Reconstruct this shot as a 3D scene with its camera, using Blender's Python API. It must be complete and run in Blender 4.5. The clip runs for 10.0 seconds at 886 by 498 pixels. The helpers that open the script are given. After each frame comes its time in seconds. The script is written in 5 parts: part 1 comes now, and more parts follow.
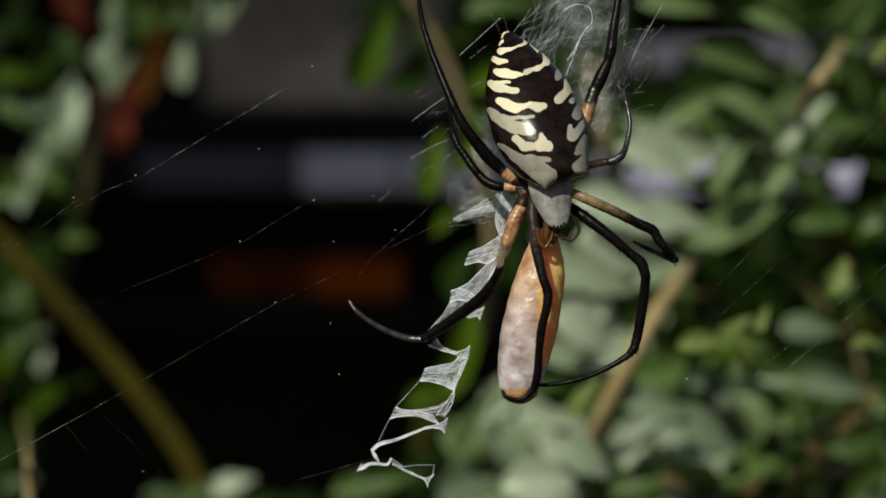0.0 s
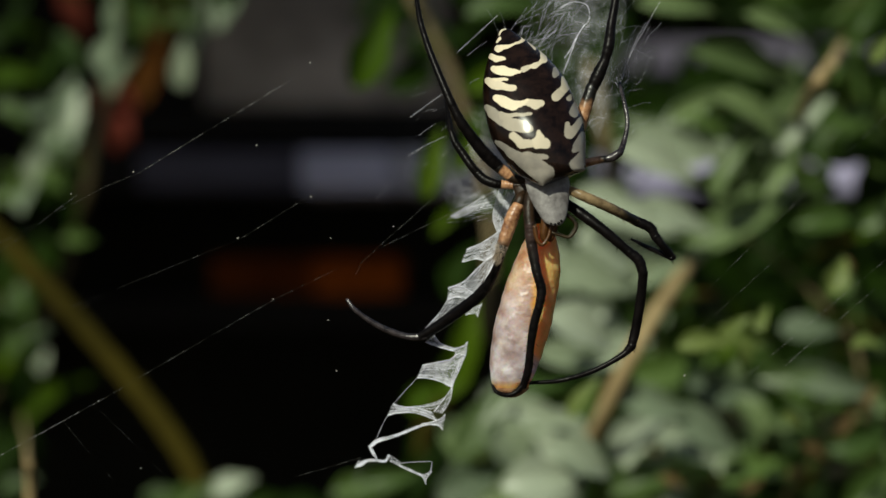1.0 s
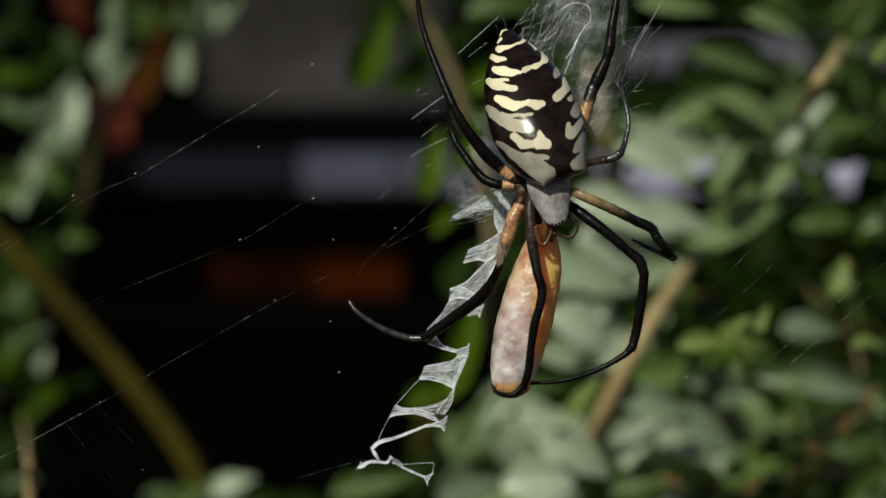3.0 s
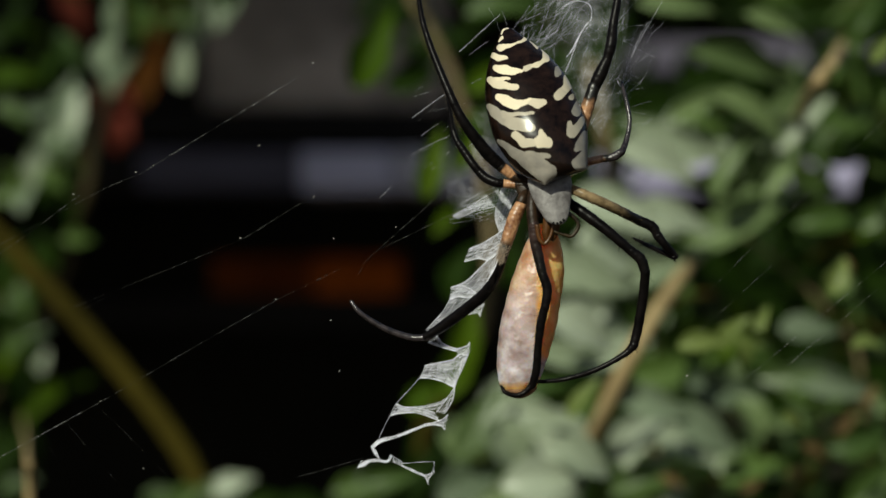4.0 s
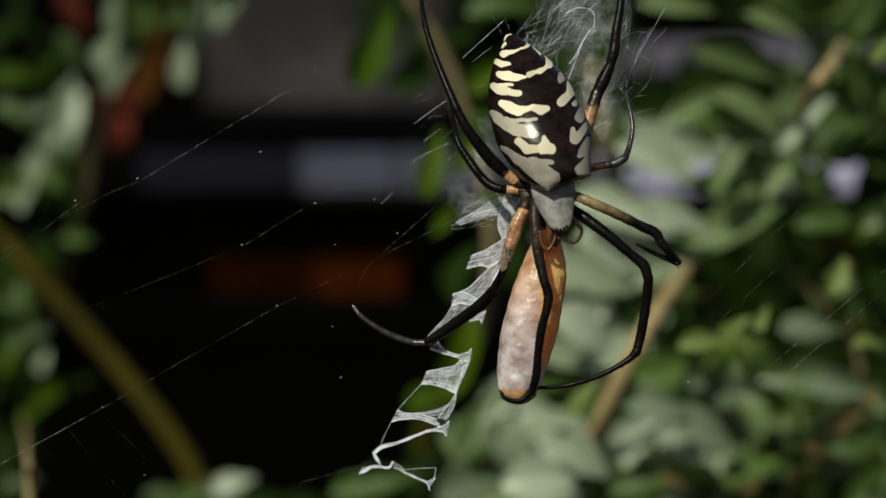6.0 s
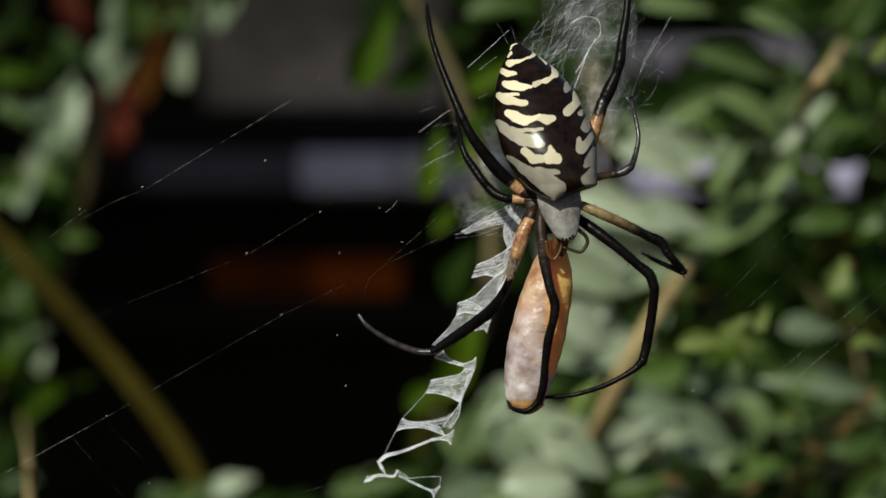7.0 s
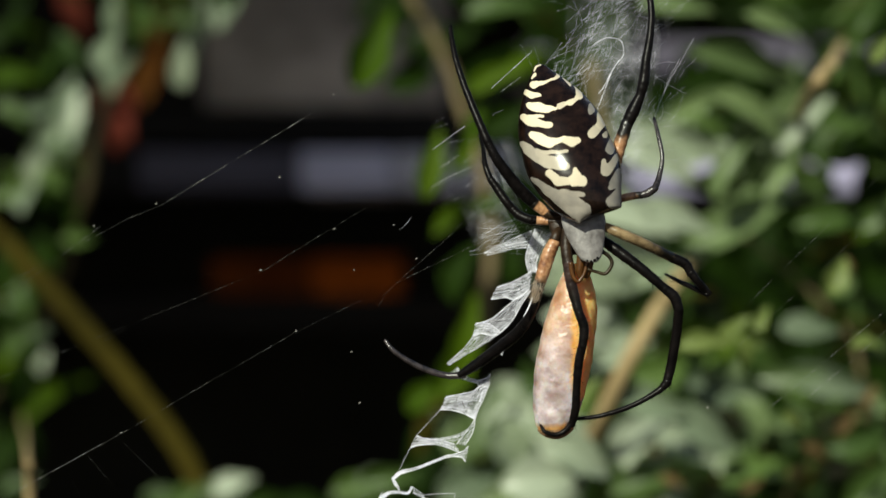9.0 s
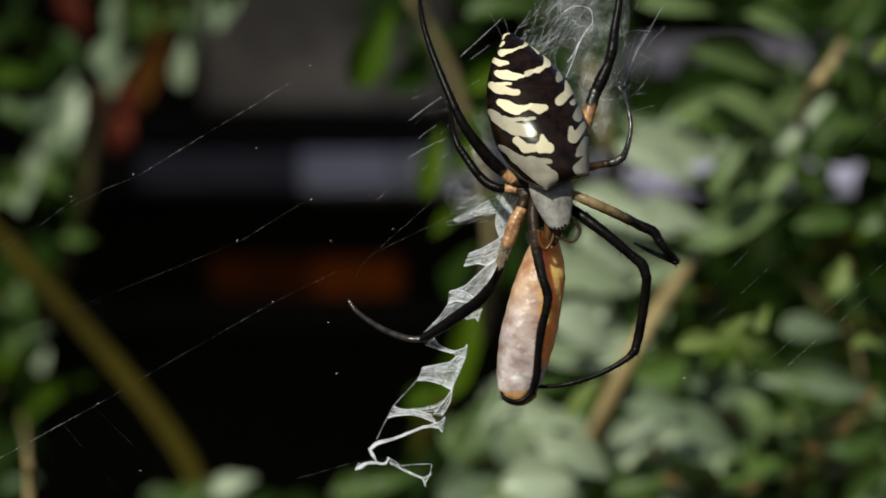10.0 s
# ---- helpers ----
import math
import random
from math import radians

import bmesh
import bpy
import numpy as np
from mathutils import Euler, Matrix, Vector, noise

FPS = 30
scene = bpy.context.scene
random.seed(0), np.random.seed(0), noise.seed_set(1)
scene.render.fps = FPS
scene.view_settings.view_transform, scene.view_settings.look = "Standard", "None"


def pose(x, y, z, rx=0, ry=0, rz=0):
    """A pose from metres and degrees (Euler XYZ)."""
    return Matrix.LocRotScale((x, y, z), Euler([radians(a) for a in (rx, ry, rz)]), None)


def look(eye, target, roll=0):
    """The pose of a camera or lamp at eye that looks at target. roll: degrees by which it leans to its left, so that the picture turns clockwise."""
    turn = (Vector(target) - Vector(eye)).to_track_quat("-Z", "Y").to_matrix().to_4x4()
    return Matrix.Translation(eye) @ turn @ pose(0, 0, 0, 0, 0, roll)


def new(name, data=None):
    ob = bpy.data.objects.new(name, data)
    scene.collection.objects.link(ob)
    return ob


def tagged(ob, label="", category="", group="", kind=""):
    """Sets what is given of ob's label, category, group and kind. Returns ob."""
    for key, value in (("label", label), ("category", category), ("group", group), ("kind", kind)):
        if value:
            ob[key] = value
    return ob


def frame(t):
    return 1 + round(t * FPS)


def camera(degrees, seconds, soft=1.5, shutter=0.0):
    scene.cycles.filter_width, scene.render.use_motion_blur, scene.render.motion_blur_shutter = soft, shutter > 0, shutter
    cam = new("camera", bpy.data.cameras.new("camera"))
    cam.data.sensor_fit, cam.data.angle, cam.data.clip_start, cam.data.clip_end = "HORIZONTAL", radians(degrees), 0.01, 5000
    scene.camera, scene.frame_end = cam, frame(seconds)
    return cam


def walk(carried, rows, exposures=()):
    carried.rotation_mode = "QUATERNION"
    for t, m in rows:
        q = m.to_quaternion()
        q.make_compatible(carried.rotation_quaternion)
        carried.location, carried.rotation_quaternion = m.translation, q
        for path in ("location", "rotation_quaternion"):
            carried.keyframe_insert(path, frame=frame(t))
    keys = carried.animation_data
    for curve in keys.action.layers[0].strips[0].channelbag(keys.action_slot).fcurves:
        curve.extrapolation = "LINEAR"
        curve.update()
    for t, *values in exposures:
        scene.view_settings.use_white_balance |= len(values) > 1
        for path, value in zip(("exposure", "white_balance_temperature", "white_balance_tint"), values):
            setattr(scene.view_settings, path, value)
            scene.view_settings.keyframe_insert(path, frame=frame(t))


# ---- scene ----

# ---- camera: stands still, a forearm's length from the web ----
U = 0.0000740                      # one grid unit of the web plane, in metres
EYE_Z = 0.6                        # the camera's height above the soil
REACH = 0.2326                     # from the lens to the web plane (y = 0)
EYE = (0.0, -REACH, EYE_Z)
cam = camera(28, 10.0, soft=1.5, shutter=0.5)
cam.data.dof.use_dof = True
cam.data.dof.focus_distance = REACH - 0.005
cam.data.dof.aperture_fstop = 15.5
walk(cam, [(0.0, look(EYE, (0, 0, EYE_Z))), (10.0, look(EYE, (0, 0, EYE_Z)))],
     [(0.0, 0.0), (5.7, 0.0), (7.0, 0.05), (8.0, 0.22), (8.5, 0.42), (9.0, 0.46), (9.5, 0.31), (10.0, 0.17)])

# ---- world and sun ----
SUN_EL, SUN_AZ = radians(32), radians(-26)      # high, behind the camera and to its left
world = bpy.data.worlds.new("sky")
scene.world = world
world.use_nodes = True
wn = world.node_tree.nodes
sky = wn.new("ShaderNodeTexSky")
sky.sky_type = "NISHITA"
sky.sun_disc = False
sky.sun_elevation = SUN_EL
sky.sun_rotation = radians(180) + SUN_AZ * -1
world.node_tree.links.new(sky.outputs[0], wn["Background"].inputs[0])
wn["Background"].inputs[1].default_value = 0.05
sun_dir = Vector((math.sin(SUN_AZ) * math.cos(SUN_EL), -math.cos(SUN_AZ) * math.cos(SUN_EL), math.sin(SUN_EL)))
sun = new("sun", bpy.data.lights.new("sun", "SUN"))
sun.data.energy = 4.0
sun.data.angle = radians(0.5)
sun.data.color = (0.945, 0.97, 0.79)
sun.matrix_world = look(sun_dir * 10, (0, 0, 0))


# ---- helpers of this scene ----
def at(x, y, depth=0.0):
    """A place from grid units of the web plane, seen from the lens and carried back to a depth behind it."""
    s = (depth + REACH) / REACH * U
    return Vector(((x - 784) * s, depth, EYE_Z - (y - 441) * s))


def local_origin(ob):
    p = Vector((0, 0, 0))
    while ob is not None:
        p += ob.location
        ob = ob.parent
    return p


def root(name, place, label, category, group="", kind=""):
    ob = new(name)
    ob.location = place
    ob.empty_display_size = 0.005
    return tagged(ob, label, category, group, kind)


def finish(bm, name, material, smooth=True):
    bmesh.ops.recalc_face_normals(bm, faces=bm.faces[:])
    me = bpy.data.meshes.new(name)
    bm.to_mesh(me)
    bm.free()
    me.materials.append(material)
    if smooth:
        for p in me.polygons:
            p.use_smooth = True
    return me


def part(name, bm, material, parent, label="", pivot=None, smooth=True, kind=""):
    """Link a bmesh, built in world places, as one mesh under a thing or a part; pivot: the place about which it turns."""
    base = local_origin(parent)
    pivot = base if pivot is None else Vector(pivot)
    bmesh.ops.translate(bm, verts=bm.verts[:], vec=-pivot)
    ob = new(name, finish(bm, name, material, smooth))
    ob.parent = parent
    ob.location = pivot - base
    return tagged(ob, label, "", "", kind)


def thing(name, bm, material, label, category, kind="", smooth=True, group=""):
    return tagged(new(name, finish(bm, name, material, smooth)), label, category, group, kind)


def spline(points, n):
    """Catmull-Rom through rows of numbers, n steps a span."""
    p = np.array(points, float)
    q = np.vstack([2 * p[0] - p[1], p, 2 * p[-1] - p[-2]])
    out = []
    for i in range(1, len(q) - 2):
        for k in range(n):
            t = k / n
            a, b, c, d = q[i - 1], q[i], q[i + 1], q[i + 2]
            out.append(0.5 * (2 * b + (c - a) * t + (2 * a - 5 * b + 4 * c - d) * t * t + (3 * b - a - 3 * c + d) * t ** 3))
    out.append(p[-1])
    return np.array(out)


def tube(bm, pts, radii, sides=8, cap=True):
    """A round tube through places, with a radius at each."""
    pts = [Vector(p) for p in pts]
    rings = []
    up = Vector((0.31, 0.9, 0.29)).normalized()
    for i, p in enumerate(pts):
        d = (pts[min(i + 1, len(pts) - 1)] - pts[max(i - 1, 0)])
        d = d.normalized() if d.length > 1e-12 else Vector((0, 0, 1))
        a = d.cross(up)
        if a.length < 1e-3:
            a = d.cross(Vector((1, 0, 0)))
        a.normalize()
        b = d.cross(a)
        rings.append([bm.verts.new(p + (a * math.cos(j / sides * math.tau) + b * math.sin(j / sides * math.tau)) * radii[i]) for j in range(sides)])
    for r0, r1 in zip(rings, rings[1:]):
        for j in range(sides):
            bm.faces.new((r0[j], r0[(j + 1) % sides], r1[(j + 1) % sides], r1[j]))
    if cap:
        bm.faces.new(rings[0])
        bm.faces.new(rings[-1])


def box(bm, lo, hi, bevel=0.0):
    lo, hi = Vector(lo), Vector(hi)
    m = Matrix.LocRotScale((lo + hi) / 2, None, hi - lo)
    made = bmesh.ops.create_cube(bm, size=1, matrix=m)
    if bevel:
        es = list({e for v in made["verts"] for e in v.link_edges})
        bmesh.ops.bevel(bm, geom=es, offset=bevel, segments=2, affect="EDGES", profile=0.6)


# ---- materials ----
def mat(name):
    m = bpy.data.materials.new(name)
    m.use_nodes = True
    nt = m.node_tree
    return m, nt, nt.nodes["Principled BSDF"]


def ramp(nt, fac, stops):
    r = nt.nodes.new("ShaderNodeValToRGB")
    e = r.color_ramp.elements
    while len(e) < len(stops):
        e.new(0.5)
    for el, (p, c) in zip(e, stops):
        el.position, el.color = p, (*c, 1)
    nt.links.new(fac, r.inputs[0])
    return r.outputs[0]


def noise_node(nt, scale, detail=4.0, rough=0.55, stretch=None, space="Object"):
    tc = nt.nodes.new("ShaderNodeTexCoord")
    out = tc.outputs[space]
    if stretch:
        mp = nt.nodes.new("ShaderNodeMapping")
        mp.inputs["Scale"].default_value = stretch
        nt.links.new(out, mp.inputs[0])
        out = mp.outputs[0]
    n = nt.nodes.new("ShaderNodeTexNoise")
    n.inputs["Scale"].default_value = scale
    n.inputs["Detail"].default_value = detail
    n.inputs["Roughness"].default_value = rough
    nt.links.new(out, n.inputs["Vector"])
    return n.outputs["Fac"]


def bump(nt, height, bsdf, distance, strength=0.5):
    b = nt.nodes.new("ShaderNodeBump")
    b.inputs["Distance"].default_value = distance
    b.inputs["Strength"].default_value = strength
    nt.links.new(height, b.inputs["Height"])
    nt.links.new(b.outputs[0], bsdf.inputs["Normal"])


def mixed(nt, fac, a, b):
    m = nt.nodes.new("ShaderNodeMix")
    m.data_type = "RGBA"
    for sock, v in ((m.inputs[0], fac), (m.inputs[6], a), (m.inputs[7], b)):
        if isinstance(v, (float, int)):
            sock.default_value = v
        elif isinstance(v, tuple):
            sock.default_value = (*v, 1)
        else:
            nt.links.new(v, sock)
    return m.outputs[2]


def plain(name, c0, c1, scale, rough=0.6, bump_d=0.0, bump_s=0.5, stretch=None, spec=0.5, transl=0.0):
    m, nt, b = mat(name)
    f = noise_node(nt, scale, stretch=stretch)
    g = noise_node(nt, scale * 7.3, stretch=stretch)
    mixf = nt.nodes.new("ShaderNodeMath")
    mixf.operation = "MULTIPLY_ADD"
    mixf.inputs[1].default_value = 0.35
    nt.links.new(g, mixf.inputs[0])
    sub = nt.nodes.new("ShaderNodeMath")
    sub.operation = "SUBTRACT"
    sub.inputs[1].default_value = 0.175
    nt.links.new(f, sub.inputs[0])
    nt.links.new(sub.outputs[0], mixf.inputs[2])
    nt.links.new(ramp(nt, mixf.outputs[0], [(0.3, c0), (0.7, c1)]), b.inputs["Base Color"])
    b.inputs["Roughness"].default_value = rough
    b.inputs["Specular IOR Level"].default_value = spec
    if bump_d:
        bump(nt, mixf.outputs[0], b, bump_d, bump_s)
    return m


def leaf_material(name, dark, light, under, gloss=0.42, transl=0.35, shine=0.5):
    m, nt, b = mat(name)
    info = nt.nodes.new("ShaderNodeObjectInfo")
    geo = nt.nodes.new("ShaderNodeNewGeometry")
    add = nt.nodes.new("ShaderNodeMath")
    add.operation = "ADD"
    nt.links.new(info.outputs["Random"], add.inputs[0])
    nt.links.new(geo.outputs["Random Per Island"], add.inputs[1])
    fr = nt.nodes.new("ShaderNodeMath")
    fr.operation = "FRACT"
    nt.links.new(add.outputs[0], fr.inputs[0])
    base = ramp(nt, fr.outputs[0], [(0.0, dark), (1.0, light)])
    blot = noise_node(nt, 60, 3)
    col = mixed(nt, ramp(nt, blot, [(0.45, (0, 0, 0)), (0.75, (0.5, 0.5, 0.5))]), base, under)
    nt.links.new(col, b.inputs["Base Color"])
    b.inputs["Roughness"].default_value = gloss
    b.inputs["Specular IOR Level"].default_value = shine
    tr = nt.nodes.new("ShaderNodeBsdfTranslucent")
    nt.links.new(mixed(nt, 0.5, col, (0.14, 0.24, 0.02)), tr.inputs["Color"])
    mx = nt.nodes.new("ShaderNodeMixShader")
    mx.inputs[0].default_value = transl
    nt.links.new(b.outputs[0], mx.inputs[1])
    nt.links.new(tr.outputs[0], mx.inputs[2])
    nt.links.new(mx.outputs[0], nt.nodes["Material Output"].inputs["Surface"])
    return m


# Whitish sky sheen is put into this pale leaf colour.
LEAF_PALE = leaf_material("leaf_sheen_green", (0.13, 0.175, 0.085), (0.365, 0.415, 0.305), (0.51, 0.545, 0.46), 0.36, 0.22)
LEAF_SOFT = leaf_material("leaf_soft_green", (0.06, 0.10, 0.03), (0.17, 0.235, 0.095), (0.26, 0.32, 0.155), 0.38, 0.28, 0.4)
LEAF_SAGE = leaf_material("leaf_sage_green", (0.075, 0.105, 0.06), (0.19, 0.24, 0.155), (0.25, 0.30, 0.21), 0.5, 0.25, 0.2)
LEAF_MID = leaf_material("leaf_mid_green", (0.022, 0.05, 0.007), (0.08, 0.135, 0.026), (0.14, 0.2, 0.075), 0.42, 0.3, 0.3)
# Shade between the leaves is put into this near-black green.
LEAF_DARK = leaf_material("leaf_shade_green", (0.0045, 0.013, 0.001), (0.015, 0.034, 0.003), (0.022, 0.042, 0.006), 0.55, 0.3, 0.06)
LEAF_FRESH = leaf_material("leaf_fresh_green", (0.034, 0.078, 0.002), (0.075, 0.13, 0.003), (0.085, 0.13, 0.008), 0.55, 0.45, 0.12)
LEAF_LIME = leaf_material("leaf_yellow_green", (0.08, 0.12, 0.022), (0.17, 0.22, 0.06), (0.22, 0.26, 0.09), 0.42, 0.35, 0.3)
LEAF_RED = leaf_material("leaf_red", (0.09, 0.018, 0.012), (0.15, 0.03, 0.02), (0.14, 0.035, 0.02), 0.8, 0.2, 0.06)
LEAF_DRY = leaf_material("leaf_dry_brown", (0.07, 0.042, 0.015), (0.15, 0.095, 0.04), (0.13, 0.09, 0.04), 0.6, 0.25, 0.15)
LEAF_RUST = leaf_material("leaf_rust", (0.042, 0.014, 0.002), (0.07, 0.024, 0.003), (0.065, 0.026, 0.005), 0.8, 0.2, 0.06)
STEM_TAN = plain("stem_tan", (0.24, 0.17, 0.075), (0.42, 0.31, 0.15), 90, 0.7, 0.0006, stretch=(1, 1, 0.2))
STEM_DULL = plain("stem_dull", (0.10, 0.075, 0.036), (0.18, 0.14, 0.075), 90, 0.8, 0.0006, stretch=(1, 1, 0.2), spec=0.15)
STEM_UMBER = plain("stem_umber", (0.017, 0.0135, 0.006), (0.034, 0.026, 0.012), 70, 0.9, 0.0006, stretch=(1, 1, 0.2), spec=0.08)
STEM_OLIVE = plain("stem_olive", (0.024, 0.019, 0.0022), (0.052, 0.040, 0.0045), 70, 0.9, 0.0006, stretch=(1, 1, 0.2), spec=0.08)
# Lit and shaded tones of the same step boards, put into the colour.
WOOD_GREY = plain("lit_weathered_wood", (0.40, 0.39, 0.50), (0.78, 0.76, 0.93), 5, 0.8, 0.002, stretch=(0.15, 1, 1))
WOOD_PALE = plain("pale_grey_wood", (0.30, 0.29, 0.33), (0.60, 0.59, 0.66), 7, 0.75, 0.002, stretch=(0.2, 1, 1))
WOOD_WHITE = plain("lit_lilac_wood", (0.26, 0.24, 0.36), (0.40, 0.375, 0.54), 7, 0.6, 0.001, stretch=(0.2, 1, 1))
WOOD_SHADE = plain("shaded_purple_wood", (0.03, 0.028, 0.037), (0.10, 0.094, 0.12), 7, 0.8, 0.002, stretch=(0.2, 1, 1), spec=0.08)
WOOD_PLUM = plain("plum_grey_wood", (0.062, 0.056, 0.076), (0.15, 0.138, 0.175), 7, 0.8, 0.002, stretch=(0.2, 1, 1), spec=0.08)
# Deep shade under the steps is put into this near-black wood colour.
WOOD_DARK = plain("shaded_dark_wood", (0.008, 0.007, 0.006), (0.018, 0.016, 0.014), 9, 0.85, 0.002, stretch=(0.15, 1, 1), spec=0.08)
BRICK = plain("fired_clay", (0.2, 0.04, 0.003), (0.40, 0.09, 0.006), 14, 0.85, 0.002, spec=0.1)
BRICK_DULL = plain("dull_clay", (0.07, 0.014, 0.0015), (0.16, 0.038, 0.004), 14, 0.85, 0.002, spec=0.1)
SOIL = plain("soil", (0.02, 0.015, 0.01), (0.045, 0.034, 0.022), 6, 0.95, 0.02, spec=0.08)
# Lit stretch of the upper board; the light is in the colour.
WOOD_BROWN = plain("brown_grey_wood", (0.055, 0.047, 0.04), (0.46, 0.39, 0.33), 7, 0.85, 0.002, stretch=(0.6, 1, 1), spec=0.08)
# Near-black stands for the deep shade behind the steps.
SHADE_WALL = plain("shade_black_wall", (0.010, 0.0098, 0.007), (0.022, 0.021, 0.015), 3, 0.9, 0.004, spec=0.08)

BLACK_LEG = plain("leg_black", (0.002, 0.0017, 0.0017), (0.007, 0.0055, 0.0055), 900, 0.32, 0.0001, spec=0.1)
GREY_LEG = plain("leg_grey_black", (0.006, 0.005, 0.006), (0.05, 0.04, 0.042), 700, 0.22, 0.0002, spec=0.6)


def leg_material(name, c0, c1, end, fade=0.2, shine=0.3):
    """A joint that turns from amber to black towards its end."""
    m, nt, b = mat(name)
    col = ramp(nt, noise_node(nt, 800, 5, 0.65), [(0.34, c0), (0.58, c1)])
    a = nt.nodes.new("ShaderNodeAttribute")
    a.attribute_name = "tip"
    f = nt.nodes.new("ShaderNodeMath")
    f.operation = "MULTIPLY_ADD"
    f.inputs[1].default_value = 0.3
    nt.links.new(noise_node(nt, 700, 3), f.inputs[0])
    nt.links.new(a.outputs["Fac"], f.inputs[2])
    fac = ramp(nt, f.outputs[0], [(end, (0, 0, 0)), (end + fade, (1, 1, 1))])
    nt.links.new(mixed(nt, fac, col, (0.006, 0.005, 0.004)), b.inputs["Base Color"])
    b.inputs["Roughness"].default_value = 0.33
    b.inputs["Specular IOR Level"].default_value = shine
    bump(nt, noise_node(nt, 1100, 3), b, 0.0002, 0.6)
    return m


BROWN_LEG = leg_material("leg_amber", (0.14, 0.045, 0.015), (0.50, 0.27, 0.14), 0.85, 0.35, 0.5)
OLIVE_LEG = leg_material("leg_olive_brown", (0.12, 0.08, 0.04), (0.27, 0.19, 0.10), 0.78, 0.3)
FEMUR_BROWN = leg_material("leg_plum_brown", (0.014, 0.009, 0.008), (0.045, 0.027, 0.024), 0.55, 0.5, 0.2)
PALP = plain("palp_brown", (0.01, 0.007, 0.003), (0.05, 0.032, 0.012), 600, 0.45, 0.0001, spec=0.3)
CARAPACE = plain("carapace_silver", (0.10, 0.09, 0.088), (0.35, 0.332, 0.324), 230, 0.5, 0.0004, spec=0.3)
HIP_BROWN = plain("leg_dark_brown", (0.008, 0.005, 0.003), (0.04, 0.021, 0.01), 500, 0.45, 0.0002, spec=0.25)
JAW = plain("jaw_amber", (0.03, 0.012, 0.003), (0.13, 0.05, 0.012), 400, 0.35, 0.0002, spec=0.4)
HAIR = plain("pale_hair", (0.36, 0.26, 0.18), (0.66, 0.55, 0.44), 900, 0.5)


def silk_material(name, low, high, scale, stretch=None, edge="", span=(0.35, 0.65)):
    """Loose silk, partly clear."""
    m, nt, b = mat(name)
    b.inputs["Base Color"].default_value = (0.86, 0.86, 0.96, 1)
    b.inputs["Roughness"].default_value = 0.35
    cover = ramp(nt, noise_node(nt, scale, 4, stretch=stretch), [(span[0], (low,) * 3), (span[1], (high,) * 3)])
    if edge:
        a = nt.nodes.new("ShaderNodeAttribute")
        a.attribute_name = edge
        mu = nt.nodes.new("ShaderNodeMath")
        mu.operation = "MULTIPLY"
        nt.links.new(cover, mu.inputs[0])
        nt.links.new(a.outputs["Fac"], mu.inputs[1])
        cover = mu.outputs[0]
    nt.links.new(cover, b.inputs["Alpha"])
    bump(nt, noise_node(nt, scale * 1.7, 4), b, 0.0005, 0.7)
    return m


SILK_FINE = silk_material("silk_fine", 0.12, 0.85, 350)
SILK_FILM = silk_material("silk_film", 0.02, 0.55, 330, edge="thin")
SILK_BAND = silk_material("silk_band", 0.8, 1.0, 500)
SILK_VEIL = silk_material("silk_veil", 0.25, 0.95, 620, edge="thin", span=(0.38, 0.62))
SPECK = plain("pale_speck", (0.4, 0.38, 0.33), (0.7, 0.68, 0.62), 900, 0.5)


def thread_material(name, low, high):
    """Bare thread; its broken glints are put in as opaque and clear stretches."""
    m, nt, b = mat(name)
    b.inputs["Base Color"].default_value = (0.42, 0.42, 0.41, 1)
    b.inputs["Roughness"].default_value = 0.3
    n1, n2 = noise_node(nt, 90, 2), noise_node(nt, 900, 2)
    mu = nt.nodes.new("ShaderNodeMath")
    mu.operation = "MULTIPLY"
    nt.links.new(ramp(nt, n1, [(0.42, (low,) * 3), (0.66, (high,) * 3)]), mu.inputs[0])
    nt.links.new(ramp(nt, n2, [(0.44, (0.1, 0.1, 0.1)), (0.62, (1, 1, 1))]), mu.inputs[1])
    nt.links.new(mu.outputs[0], b.inputs["Alpha"])
    return m


THREAD = thread_material("silk_thread", 0.12, 1.0)
THREAD_DOTTED = thread_material("silk_thread_dotted", 0.06, 0.6)
THREAD_FAINT = thread_material("silk_thread_thin", 0.0, 0.38)


def abdomen_material():
    m, nt, b = mat("abdomen_banded")
    a = nt.nodes.new("ShaderNodeAttribute")
    a.attribute_name = "band"
    w = nt.nodes.new("ShaderNodeAttribute")
    w.attribute_name = "warmth"
    wob = noise_node(nt, 1500, 2)
    ma = nt.nodes.new("ShaderNodeMath")
    ma.operation = "MULTIPLY_ADD"
    ma.inputs[1].default_value = 0.06
    nt.links.new(wob, ma.inputs[0])
    nt.links.new(a.outputs["Fac"], ma.inputs[2])
    fac = ramp(nt, ma.outputs[0], [(0.52, (0, 0, 0)), (0.58, (1, 1, 1))])
    mot = noise_node(nt, 700, 3)
    pale = mixed(nt, w.outputs["Fac"], (0.18, 0.167, 0.158), (0.80, 0.69, 0.5))
    pale = mixed(nt, ramp(nt, mot, [(0.4, (0, 0, 0)), (0.7, (0.3, 0.3, 0.3))]), pale, (0.50, 0.45, 0.36))
    dark = ramp(nt, mot, [(0.35, (0.004, 0.0022, 0.0016)), (0.75, (0.02, 0.010, 0.007))])
    nt.links.new(mixed(nt, fac, dark, pale), b.inputs["Base Color"])
    b.inputs["Roughness"].default_value = 0.22
    b.inputs["Specular IOR Level"].default_value = 0.26
    bump(nt, noise_node(nt, 260, 1.5, 0.5), b, 0.0006, 0.36)
    return m


ABDOMEN = abdomen_material()


